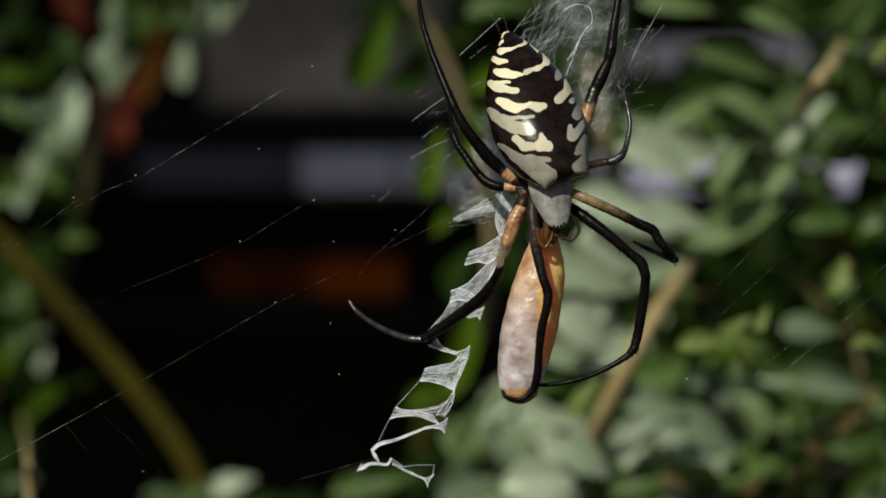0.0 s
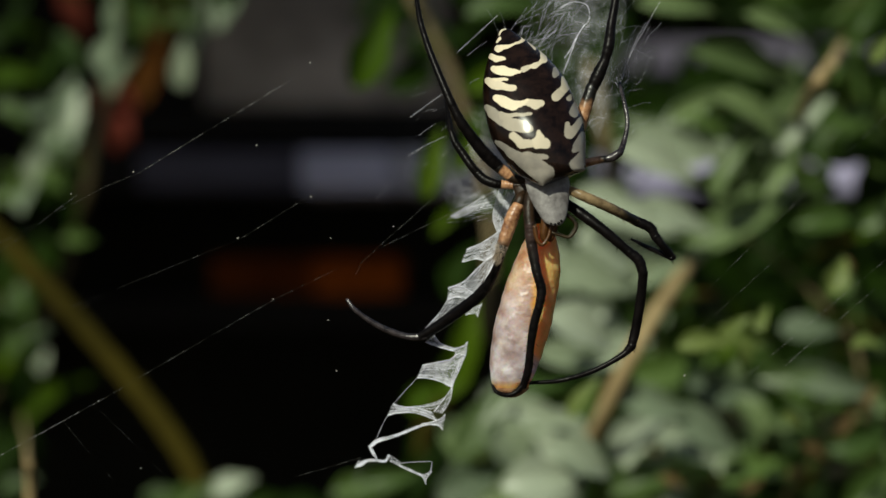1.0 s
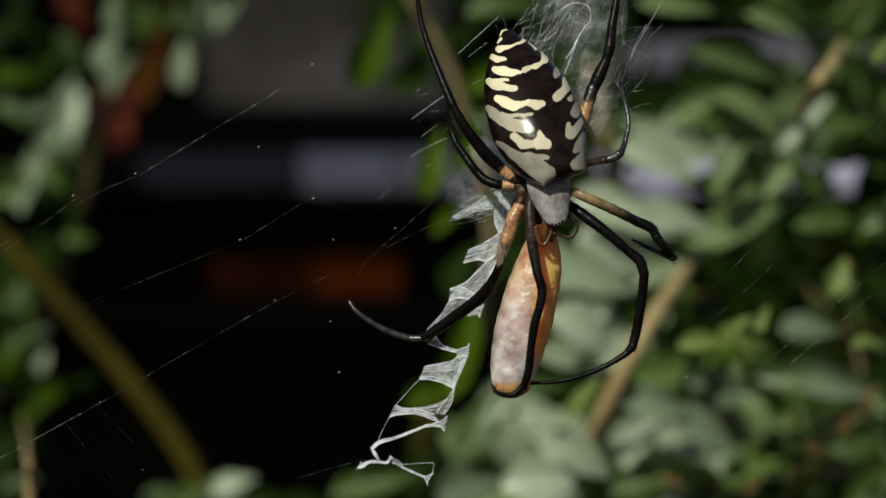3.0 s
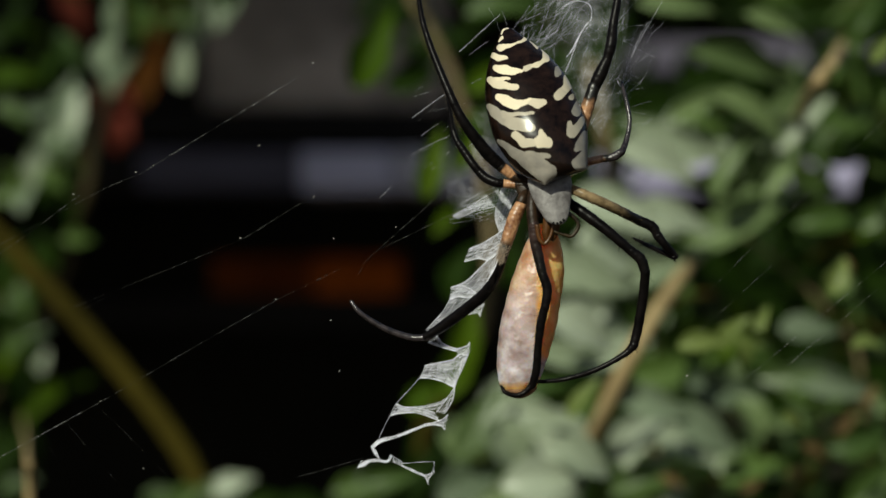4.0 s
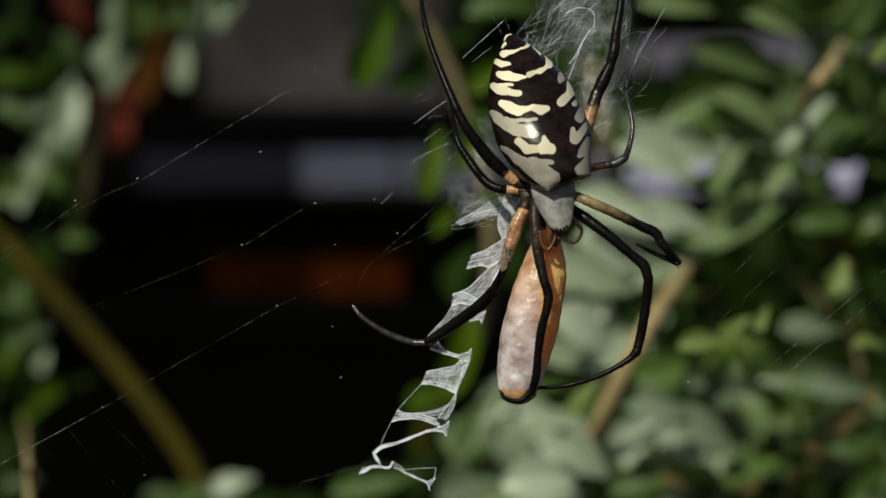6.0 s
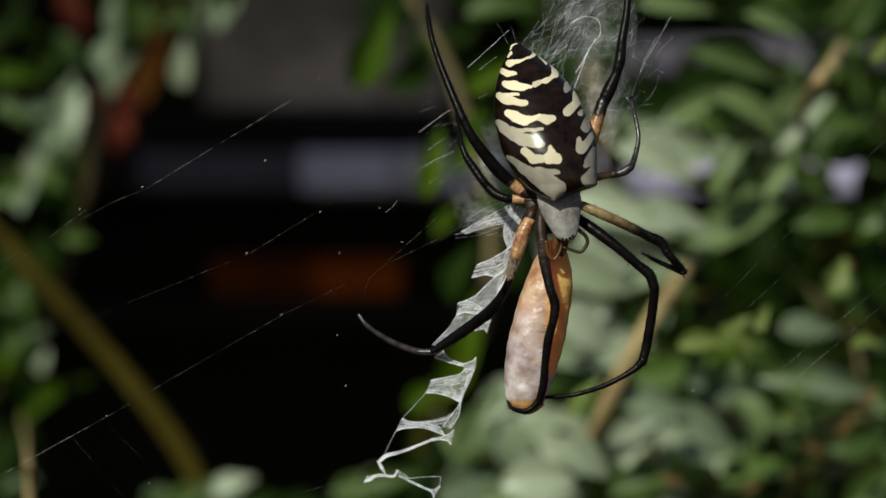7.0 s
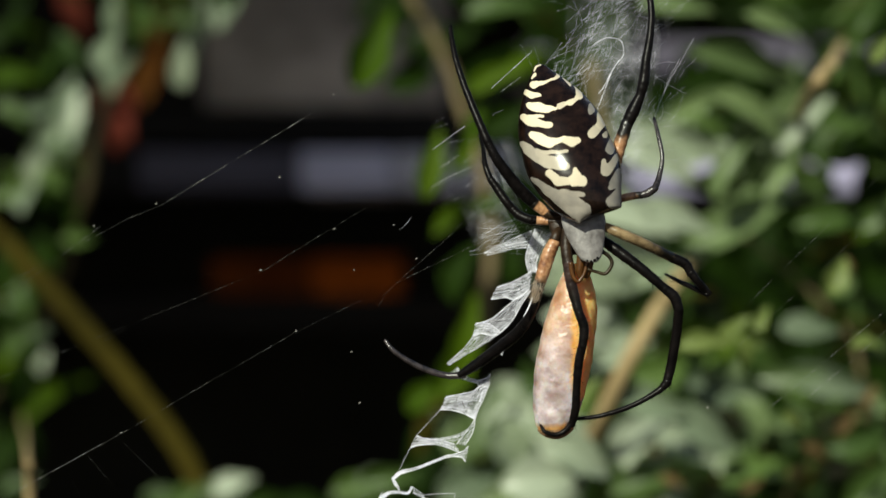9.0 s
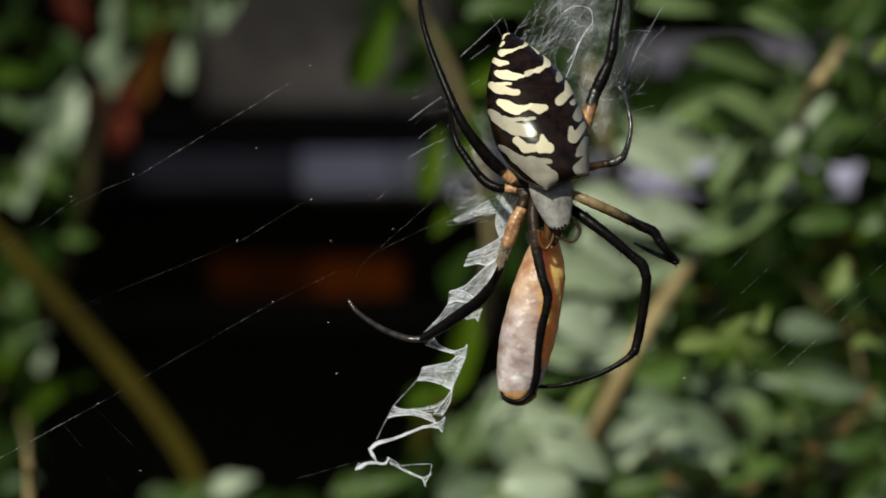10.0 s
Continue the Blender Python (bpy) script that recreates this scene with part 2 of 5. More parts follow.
def prey_material():
    m, nt, b = mat("silk_wrapped_prey")

    def attr(n):
        a = nt.nodes.new("ShaderNodeAttribute")
        a.attribute_name = n
        return a.outputs["Fac"]

    def plus(a, k, base):
        f = nt.nodes.new("ShaderNodeMath")
        f.operation = "MULTIPLY_ADD"
        f.inputs[1].default_value = k
        nt.links.new(a, f.inputs[0])
        nt.links.new(base, f.inputs[2])
        return f.outputs[0]
    fac = ramp(nt, plus(noise_node(nt, 420, 4), 0.5, attr("amber")), [(0.62, (0, 0, 0)), (0.88, (1, 1, 1))])
    low = ramp(nt, plus(noise_node(nt, 300, 4), 0.6, attr("lower")), [(0.55, (0, 0, 0)), (1.0, (1, 1, 1))])
    warm = ramp(nt, noise_node(nt, 520, 5), [(0.3, (0.34, 0.16, 0.085)), (0.52, (0.50, 0.30, 0.20)), (0.7, (0.66, 0.49, 0.38))])
    cool = ramp(nt, noise_node(nt, 420, 5), [(0.3, (0.25, 0.17, 0.16)), (0.5, (0.44, 0.36, 0.37)), (0.7, (0.62, 0.57, 0.62))])
    amber = ramp(nt, noise_node(nt, 500, 3), [(0.3, (0.60, 0.28, 0.06)), (0.7, (0.80, 0.47, 0.18))])
    nt.links.new(mixed(nt, fac, mixed(nt, low, warm, cool), amber), b.inputs["Base Color"])
    b.inputs["Roughness"].default_value = 0.38
    b.inputs["Specular IOR Level"].default_value = 0.4
    b.inputs["Subsurface Weight"].default_value = 0.7
    b.inputs["Subsurface Radius"].default_value = (0.005, 0.0022, 0.0009)
    b.inputs["Subsurface Scale"].default_value = 1.0
    bump(nt, noise_node(nt, 270, 3, 0.5), b, 0.0016, 0.7)
    return m


PREY = prey_material()


# ---- the setting: soil, steps of the porch, added walls and shading slabs ----
def setting():
    bm = bmesh.new()
    bmesh.ops.create_grid(bm, x_segments=40, y_segments=40, size=400)
    thing("ground", bm, SOIL, "dark bare soil under the shrubs", "ground", "structure")
    y0 = 1.75
    s = (y0 + REACH) / REACH * U

    def z(v):
        return EYE_Z - (v - 441) * s
    # Upper board split in tone: near-black for shade, brown for its lit stretch.
    for name, x0, x1, v0, v1, y, thick, m, label in (
            ("riser_board", -3185, 318, -60, 170, y0 + 0.16, 0.03, WOOD_DARK, "shade-toned dark board above the step"),
            ("riser_board", 322, 790, -60, 170, y0 + 0.16, 0.03, WOOD_BROWN, "light-toned brown-grey board above the step"),
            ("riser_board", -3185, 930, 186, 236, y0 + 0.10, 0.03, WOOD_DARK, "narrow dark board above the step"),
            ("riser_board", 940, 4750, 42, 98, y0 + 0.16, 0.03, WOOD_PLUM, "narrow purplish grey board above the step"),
            ("riser_board", 800, 4750, 110, 240, y0 + 0.20, 0.03, WOOD_DARK, "shade-toned dark board above the step"),
            ("step_tread", -3185, 4750, 536, 600, y0 + 0.25, 0.5, WOOD_DARK, "lower step board, shade put in its dark colour")):
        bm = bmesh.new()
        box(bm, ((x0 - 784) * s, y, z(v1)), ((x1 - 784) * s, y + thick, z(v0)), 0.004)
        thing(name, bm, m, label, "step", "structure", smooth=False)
    # One band cut into lengths, coloured darker or lighter as the light falls.
    for a, c, m, label in ((-3185, 240, WOOD_DARK, "shade-toned dark weathered step board"), (243, 528, WOOD_SHADE, "shade-toned purplish grey step board"), (531, 694, WOOD_GREY, "light-toned grey weathered step board"),
                           (700, 1005, WOOD_PALE, "light-toned pale grey step board"), (1010, 4750, WOOD_WHITE, "light-toned lilac-grey step board")):
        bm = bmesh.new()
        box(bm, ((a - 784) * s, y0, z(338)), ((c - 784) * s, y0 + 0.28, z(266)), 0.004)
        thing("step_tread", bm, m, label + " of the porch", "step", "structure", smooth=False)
    y = y0 + 0.27
    sb = (y + REACH) / REACH * U
    for a, c, m, label in ((372, 548, BRICK_DULL, "dull orange-brown clay brick lying under the porch steps"), (552, 712, BRICK, "bright orange clay brick lying under the porch steps")):
        bm = bmesh.new()
        box(bm, ((a - 784) * sb, y, z(536) + 0.0005), ((c - 784) * sb, y + 0.21, EYE_Z - (455 - 441) * sb), 0.004)
        thing("clay_brick", bm, m, label, "brick", smooth=False, group="bricks under the steps")
    # Dark walls and unseen slabs, added to keep the sun off the steps.
    for name, lo, hi in (("shade_wall_north", (-2.5, 3.0, 0), (2.5, 3.1, 1.12)), ("shade_wall_west", (-2.6, 0.9, 0), (-2.5, 3.1, 1.12)),
                         ("shade_wall_east", (2.5, 0.9, 0), (2.6, 3.1, 1.12)), ("sun_block_slab", (-2.6, 0.8, 1.12), (-0.19, 3.2, 1.2)),
                         ("sun_block_slab", (-0.19, 1.99, 1.12), (2.6, 3.2, 1.2))):
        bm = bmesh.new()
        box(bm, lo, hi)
        thing(name, bm, SHADE_WALL, "added dark walls and unseen slabs that keep the steps in shade", "wall", "structure", smooth=False)


setting()


# ---- shrubs ----
def leaf_mesh(name, material, width, fold, curl, seed):
    rng = random.Random(seed)
    bm = bmesh.new()
    n = 9
    rows = []
    for i in range(n + 1):
        t = i / n
        w = width * 0.5 * (math.sin(math.pi * min(1, t ** 0.76)) + 0.05 * math.sin(t * 17 + seed)) * (1 - 0.15 * t) + 0.012
        row = []
        for k in (-1, -0.5, 0, 0.5, 1):
            zz = abs(k) * w * fold - curl * (t - 0.3) ** 2 + rng.uniform(-0.012, 0.012)
            row.append(bm.verts.new((t, k * w * (1 + rng.uniform(-0.05, 0.05)), zz)))
        rows.append(row)
    for a, b in zip(rows, rows[1:]):
        for k in range(4):
            bm.faces.new((a[k], a[k + 1], b[k + 1], b[k]))
    me = finish(bm, name, material)
    return me


LEAVES = {}
for key, m in (("pale", LEAF_PALE), ("soft", LEAF_SOFT), ("sage", LEAF_SAGE), ("mid", LEAF_MID), ("dark", LEAF_DARK), ("fresh", LEAF_FRESH), ("lime", LEAF_LIME), ("red", LEAF_RED), ("rust", LEAF_RUST), ("dry", LEAF_DRY)):
    LEAVES[key] = [leaf_mesh("leaf", m, 0.46 + 0.07 * i, 0.42 + 0.16 * i, 0.2 + 0.14 * i, 11 + i) for i in range(3)]


def leaf(parent, key, x, y, length, angle, depth, tilt=0.0, pitch=0.0, i=0, width=1.0):
    """One leaf: its middle, its length in grid units, its slant in the picture plane, and how far its blade tips."""
    base = local_origin(parent)
    s = (depth + REACH) / REACH * U * length
    ob = new("leaf", LEAVES[key][i % 3])
    ob.parent = parent
    turn = Euler((0, radians(-angle), 0)).to_matrix() @ Euler((radians(90 + tilt), 0, 0)).to_matrix() @ Euler((0, radians(pitch), 0)).to_matrix()
    mid = turn @ Vector((0.5 * s, 0, 0))
    m = Matrix.LocRotScale(at(x, y, depth) - mid - base, turn.to_quaternion(), (s, s * width, s))
    ob.matrix_basis = m
    return ob


def stem(parent, pts, depth, w0, w1, material, name="stem"):
    bm = bmesh.new()
    q = spline([(x, y, far[0] if far else depth) for x, y, *far in pts], 6)
    s = (depth + REACH) / REACH * U
    path = [at(x, y, d) for x, y, d in q]
    tube(bm, path, [0.5 * s * (w0 + (w1 - w0) * i / (len(q) - 1)) * (1 + 0.06 * math.sin(i * 2.1)) for i in range(len(q))], 10)
    return part(name, bm, material, parent)


def fill(parent, name, key, n, xr, yr, dr, size, seed, keep=lambda x, y: True):
    """Small leaves behind the single ones, joined."""
    rng = random.Random(seed)
    src = LEAVES[key][0]
    co = np.array([v.co[:] for v in src.vertices])
    faces = [tuple(p.vertices) for p in src.polygons]
    vs, fs = [], []
    for _ in range(n):
        x, y, d = rng.uniform(*xr), rng.uniform(*yr), rng.uniform(*dr)
        if not keep(x, y):
            continue
        s = (d + REACH) / REACH * U * rng.uniform(*size)
        rot = np.array(Euler((radians(rng.uniform(20, 140)), radians(rng.uniform(-180, 180)), radians(rng.uniform(-50, 50)))).to_matrix())
        p = (co - np.array([0.5, 0, 0])) * s @ rot.T + np.array(at(x, y, d)) - np.array(local_origin(parent))
        k = len(vs)
        vs.extend(p.tolist())
        fs.extend(tuple(i + k for i in f) for f in faces)
    me = bpy.data.meshes.new(name)
    me.from_pydata(vs, [], fs)
    me.materials.append(src.materials[0])
    for p in me.polygons:
        p.use_smooth = True
    ob = new(name, me)
    ob.parent = parent
    return tagged(ob, kind="stuff")


def twig(parent, key, x0, y0, x1, y1, depth, size, rng, step=46, bend=0.12, fan=52):
    """A side twig with leaves in pairs and one at its end."""
    ln = math.hypot(x1 - x0, y1 - y0)
    nx, ny = -(y1 - y0) / ln, (x1 - x0) / ln
    pts = []
    for i in range(7):
        t = i / 6
        k = 4 * t * (1 - t) * bend * ln
        pts.append((x0 + (x1 - x0) * t + nx * k, y0 + (y1 - y0) * t + ny * k))
    stem(parent, pts, depth, 9, 5, STEM_OLIVE, "twig")
    ang = math.degrees(math.atan2(-(y1 - y0), x1 - x0))
    n = max(1, int(ln / step))
    for i in range(n):
        t = (i + 0.6) / n
        k = 4 * t * (1 - t) * bend * ln
        px, py = x0 + (x1 - x0) * t + nx * k, y0 + (y1 - y0) * t + ny * k
        for side in (-1, 1):
            a = ang + side * (fan + rng.uniform(-14, 14))
            ll = size * rng.uniform(0.75, 1.15) * (1 - 0.3 * t)
            leaf(parent, key if rng.random() < 0.75 else "mid", px + math.cos(radians(a)) * ll * 0.5, py - math.sin(radians(a)) * ll * 0.5, ll, a,
                 depth + rng.uniform(-0.02, 0.02), rng.uniform(-60, 25), rng.uniform(-30, 30), rng.randrange(3))
    leaf(parent, key, x1 + math.cos(radians(ang)) * size * 0.4, y1 - math.sin(radians(ang)) * size * 0.4, size, ang, depth, rng.uniform(-40, 10), rng.uniform(-20, 20), rng.randrange(3))


def shrub_right():
    b = root("shrub", (0.12, 0.35, 0.0), "leafy green shrub with tan stems and oval leaves", "shrub")
    stem(b, [(1590, -60, 0.40), (1520, 40, 0.36), (1474, 108, 0.19), (1434, 168, 0.19), (1392, 240, 0.3), (1320, 330, 0.32), (1245, 440, 0.27), (1215, 475, 0.24), (1130, 605, 0.21), (1050, 770, 0.225), (985, 930, 0.29), (960, 1300, 0.3), (940, 2200, 0.3), (930, 3900, 0.3)], 0.25, 18, 32, STEM_TAN)
    stem(b, [(1044, 110, 0.4), (1062, 200, 0.4), (1084, 300, 0.42), (1115, 420, 0.55), (1160, 700, 0.8), (1150, 2600, 0.8)], 0.45, 22, 30, STEM_DULL)
    stem(b, [(690, -60), (735, 10), (795, 120), (814, 180), (846, 270), (859, 335), (870, 440), (858, 560), (832, 620)], 0.38, 18, 25, STEM_DULL)
    stem(b, [(842, 600), (805, 665), (770, 740), (745, 830), (740, 1500), (760, 3300)], 0.38, 25, 28, STEM_OLIVE)
    stem(b, [(1900, -200), (1910, 300), (1890, 1000), (1800, 3000), (1700, 8500)], 0.004, 60, 110, STEM_TAN)
    rng = random.Random(5)
    # single leaves that stand out: kind, middle, length, slant, breadth
    rows = [("pale", 1200, 258, 180, -12, 0.7), ("pale", 1060, 490, 165, -8, 1.0), ("pale", 1030, 585, 150, -20, 0.9), ("pale", 940, 735, 170, -12, 0.8),
            ("pale", 905, 800, 150, -50, 1.0), ("pale", 980, 815, 150, -10, 0.9), ("mid", 1190, 650, 180, 12, 0.8), ("fresh", 1290, 605, 120, 22, 0.8),
            ("fresh", 1335, 590, 90, 70, 0.7), ("sage", 1430, 583, 105, -4, 1.1), ("sage", 1470, 678, 180, -14, 0.6), ("mid", 1345, 645, 110, -40, 0.8)]
    rows += [("sage", 1248, 762, 150, -38, 0.9), ("sage", 1285, 690, 140, -12, 0.9), ("soft", 1330, 745, 100, -65, 1.0), ("mid", 1330, 830, 120, 20, 0.9), ("mid", 1545, 860, 130, 42, 0.9),
             ("mid", 1485, 490, 85, 65, 1.1), ("soft", 1308, 392, 250, 30, 0.62), ("pale", 1080, 362, 150, -10, 0.8), ("soft", 1362, 272, 260, 40, 0.5), ("pale", 1130, 395, 150, -12, 0.7)]
    rows += [("soft", 1290, 300, 120, 60, 0.7), ("soft", 1420, 190, 150, 22, 0.6), ("dark", 1180, 190, 150, 10, 0.7), ("soft", 1230, 190, 110, 30, 0.6),
             ("soft", 1325, 118, 230, -14, 0.42), ("mid", 1255, 232, 150, -14, 0.5), ("soft", 1330, 205, 170, -28, 0.5), ("mid", 1105, 560, 90, -55, 0.9), ("pale", 1075, 640, 110, 10, 0.8), ("mid", 1150, 855, 150, 12, 0.8)]
    rows += [("fresh", 660, 85, 160, 66, 0.75), ("fresh", 765, 290, 130, 76, 0.8), ("fresh", 824, 378, 145, 34, 0.5), ("fresh", 752, 700, 85, 42, 0.9),
             ("fresh", 825, 600, 170, 78, 0.7), ("dark", 880, 125, 150, 18, 0.8), ("dark", 730, 140, 100, 15, 0.8), ("mid", 885, 15, 130, 10, 0.8)]
    rows += [("mid", 690, 845, 110, 10, 0.8), ("fresh", 805, 650, 130, 62, 0.8), ("dark", 765, 770, 170, 80, 0.9),
             ("dark", 735, 850, 150, 60, 0.9), ("dark", 820, 480, 120, 70, 0.8), ("fresh", 1030, 715, 110, 50, 0.7), ("dark", 690, 30, 140, 70, 0.7)]
    rows += [("pale", 1100, 455, 150, -28, 0.9), ("pale", 1010, 630, 130, -6, 0.9), ("pale", 1110, 610, 110, 18, 0.9), ("dark", 1540, 35, 150, 50, 0.7), ("soft", 1385, 215, 140, 45, 0.6), ("pale", 1160, 480, 120, 24, 0.8), ("mid", 960, 690, 100, 30, 0.8)]
    rows += [("soft", 850, 745, 150, 58, 0.9), ("sage", 835, 850, 150, 28, 0.9), ("pale", 960, 865, 150, -6, 0.9), ("pale", 1015, 765, 120, -35, 0.9), ("pale", 900, 690, 110, 20, 0.8), ("pale", 1105, 428, 170, -6, 0.8), ("pale", 1195, 385, 160, -16, 0.7), ("pale", 1165, 288, 170, -18, 0.7)]
    rows += [("mid", 1500, 215, 120, 40, 0.7), ("soft", 1260, 172, 110, 20, 0.6), ("pale", 1425, 215, 150, 48, 0.5), ("pale", 1245, 272, 150, -15, 0.7),
             ("soft", 1195, 10, 140, -8, 0.6), ("soft", 1345, 322, 150, 22, 0.6), ("mid", 1505, 92, 130, 52, 0.7), ("dark", 1450, 30, 110, 20, 0.7)]
    rows += [("fresh", 1240, 590, 90, 10, 0.8), ("fresh", 1310, 560, 70, -40, 0.8), ("soft", 1400, 665, 120, 6, 0.7),
             ("fresh", 1545, 400, 80, 40, 0.7), ("mid", 1520, 780, 120, 15, 0.8)]
    rows += [("fresh", 872, 136, 110, 30, 0.8), ("fresh", 929, 113, 90, 40, 0.8), ("fresh", 824, 268, 95, 62, 0.6), ("dark", 748, 110, 110, 40, 0.8), ("fresh", 842, 212, 80, 70, 0.7), ("mid", 876, 350, 90, 50, 0.7), ("dark", 900, 210, 120, 30, 0.8)]
    rows += [("dark", 1490, 248, 140, 5, 0.8), ("dark", 1552, 260, 130, -10, 0.8), ("dark", 1556, 318, 150, 88, 1.2), ("dark", 1496, 270, 130, -4, 0.75), ("dark", 1545, 290, 110, 70, 0.8), ("mid", 1556, 372, 110, 40, 0.8), ("dark", 1545, 60, 140, 30, 0.8), ("mid", 1535, 30, 120, 60, 0.6), ("soft", 1368, 42, 110, -22, 0.6), ("soft", 1382, 300, 120, 58, 0.6), ("mid", 1475, 388, 140, 8, 0.7), ("dark", 1440, 255, 110, 12, 0.8), ("dark", 1520, 262, 110, -8, 0.7), ("pale", 1130, 770, 140, 40, 0.8), ("pale", 1212, 790, 150, -24, 0.8), ("sage", 1155, 715, 140, -18, 0.8), ("pale", 1165, 850, 130, -20, 0.9)]
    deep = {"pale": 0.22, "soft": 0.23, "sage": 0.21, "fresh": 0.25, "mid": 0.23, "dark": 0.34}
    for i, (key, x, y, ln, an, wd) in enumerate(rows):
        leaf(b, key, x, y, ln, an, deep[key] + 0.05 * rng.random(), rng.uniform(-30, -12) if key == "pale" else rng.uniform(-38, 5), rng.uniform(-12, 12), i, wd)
    for x, y, ln, an, wd in ((1245, 607, 95, 6, 0.7), (1300, 588, 80, 40, 0.8), (1338, 600, 85, -18, 0.7), (1312, 630, 75, -62, 0.8), (1345, 568, 70, 62, 0.7),
                             (1482, 487, 75, 62, 1.0), (1032, 703, 95, 48, 0.7), (1538, 612, 70, 15, 0.8), (1560, 85, 80, 50, 0.8), (1405, 745, 60, -30, 0.8)):
        leaf(b, "lime", x, y, ln, an, 0.13 + 0.02 * rng.random(), rng.uniform(-45, 10), rng.uniform(-30, 30), rng.randrange(3), wd)
    for x, y, ln, an in ((1032, 815, 130, -22), (960, 850, 150, 12)):
        leaf(b, "pale", x, y, ln, an, 0.185, -22, 5, 2, 0.9)
    for x, y, ln, an in ((1190, 852, 50, -20), (1500, 470, 36, -50), (1498, 748, 60, 58), (1443, 800, 55, -24), (1330, 858, 46, 30), (1540, 700, 44, 70), (1412, 838, 40, 10)):
        leaf(b, "dry", x, y, ln, an, 0.2, rng.uniform(-40, 0), 0, 1, 0.8)
    for pts in ([(1568, 690), (1500, 745), (1440, 802), (1390, 880), (1360, 1000)], [(1100, 884), (1180, 855), (1240, 820)]):
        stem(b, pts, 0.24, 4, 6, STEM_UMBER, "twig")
    stem(b, [(1320, 420), (1395, 480), (1465, 550), (1520, 640), (1530, 900)], 0.3, 7, 11, STEM_DULL, "twig")
    for key, x0, y0, x1, y1, d, size in (
            ("pale", 1130, 600, 1010, 480, 0.30, 100), ("pale", 1050, 770, 900, 860, 0.29, 105), ("soft", 1000, 1000, 830, 800, 0.30, 105),
            ("soft", 1230, 900, 1290, 700, 0.30, 80), ("mid", 1400, 900, 1440, 720, 0.30, 80),
            ("dark", 1380, 700, 1500, 600, 0.32, 80), ("mid", 1100, 900, 1180, 730, 0.32, 95), 
            ("dark", 1490, 100, 1560, 260, 0.36, 90), ("dark", 1400, 225, 1250, 190, 0.38, 80), ("dark", 1620, -40, 1450, -30, 0.38, 90),
            ("dark", 1600, 620, 1420, 560, 0.29, 72), ("mid", 1600, 760, 1440, 700, 0.28, 78), ("dark", 1600, 860, 1420, 790, 0.30, 76), ("soft", 1250, 860, 1380, 760, 0.27, 74),
            ("dark", 1600, 420, 1420, 470, 0.34, 70), ("mid", 1600, 330, 1540, 180, 0.34, 72), ("mid", 1560, 10, 1450, 20, 0.40, 70),
            ("soft", 1180, 760, 1120, 640, 0.29, 74), ("mid", 1260, 520, 1160, 560, 0.33, 66), ("soft", 1060, 880, 1180, 800, 0.27, 80),
            ("pale", 1320, 330, 1180, 250, 0.31, 95), ("mid", 1320, 330, 1480, 230, 0.33, 90), ("dark", 1060, 400, 960, 20, 0.44, 90)):
        twig(b, key, x0, y0, x1, y1, d, size, rng)
    # Gaps are filled with near-black leaves that carry painted shade.
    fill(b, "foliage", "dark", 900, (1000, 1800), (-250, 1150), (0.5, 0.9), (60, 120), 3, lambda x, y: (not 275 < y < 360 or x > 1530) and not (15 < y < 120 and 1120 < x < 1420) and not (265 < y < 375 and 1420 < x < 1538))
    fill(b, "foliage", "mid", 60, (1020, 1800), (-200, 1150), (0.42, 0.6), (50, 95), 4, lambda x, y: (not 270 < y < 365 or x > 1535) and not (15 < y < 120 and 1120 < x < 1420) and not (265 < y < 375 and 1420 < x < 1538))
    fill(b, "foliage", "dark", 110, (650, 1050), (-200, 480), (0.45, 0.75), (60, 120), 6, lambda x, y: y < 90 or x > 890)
    fill(b, "foliage", "mid", 40, (800, 1080), (680, 1150), (0.34, 0.5), (70, 120), 7, lambda x, y: x + 0.5 * y > 1220)


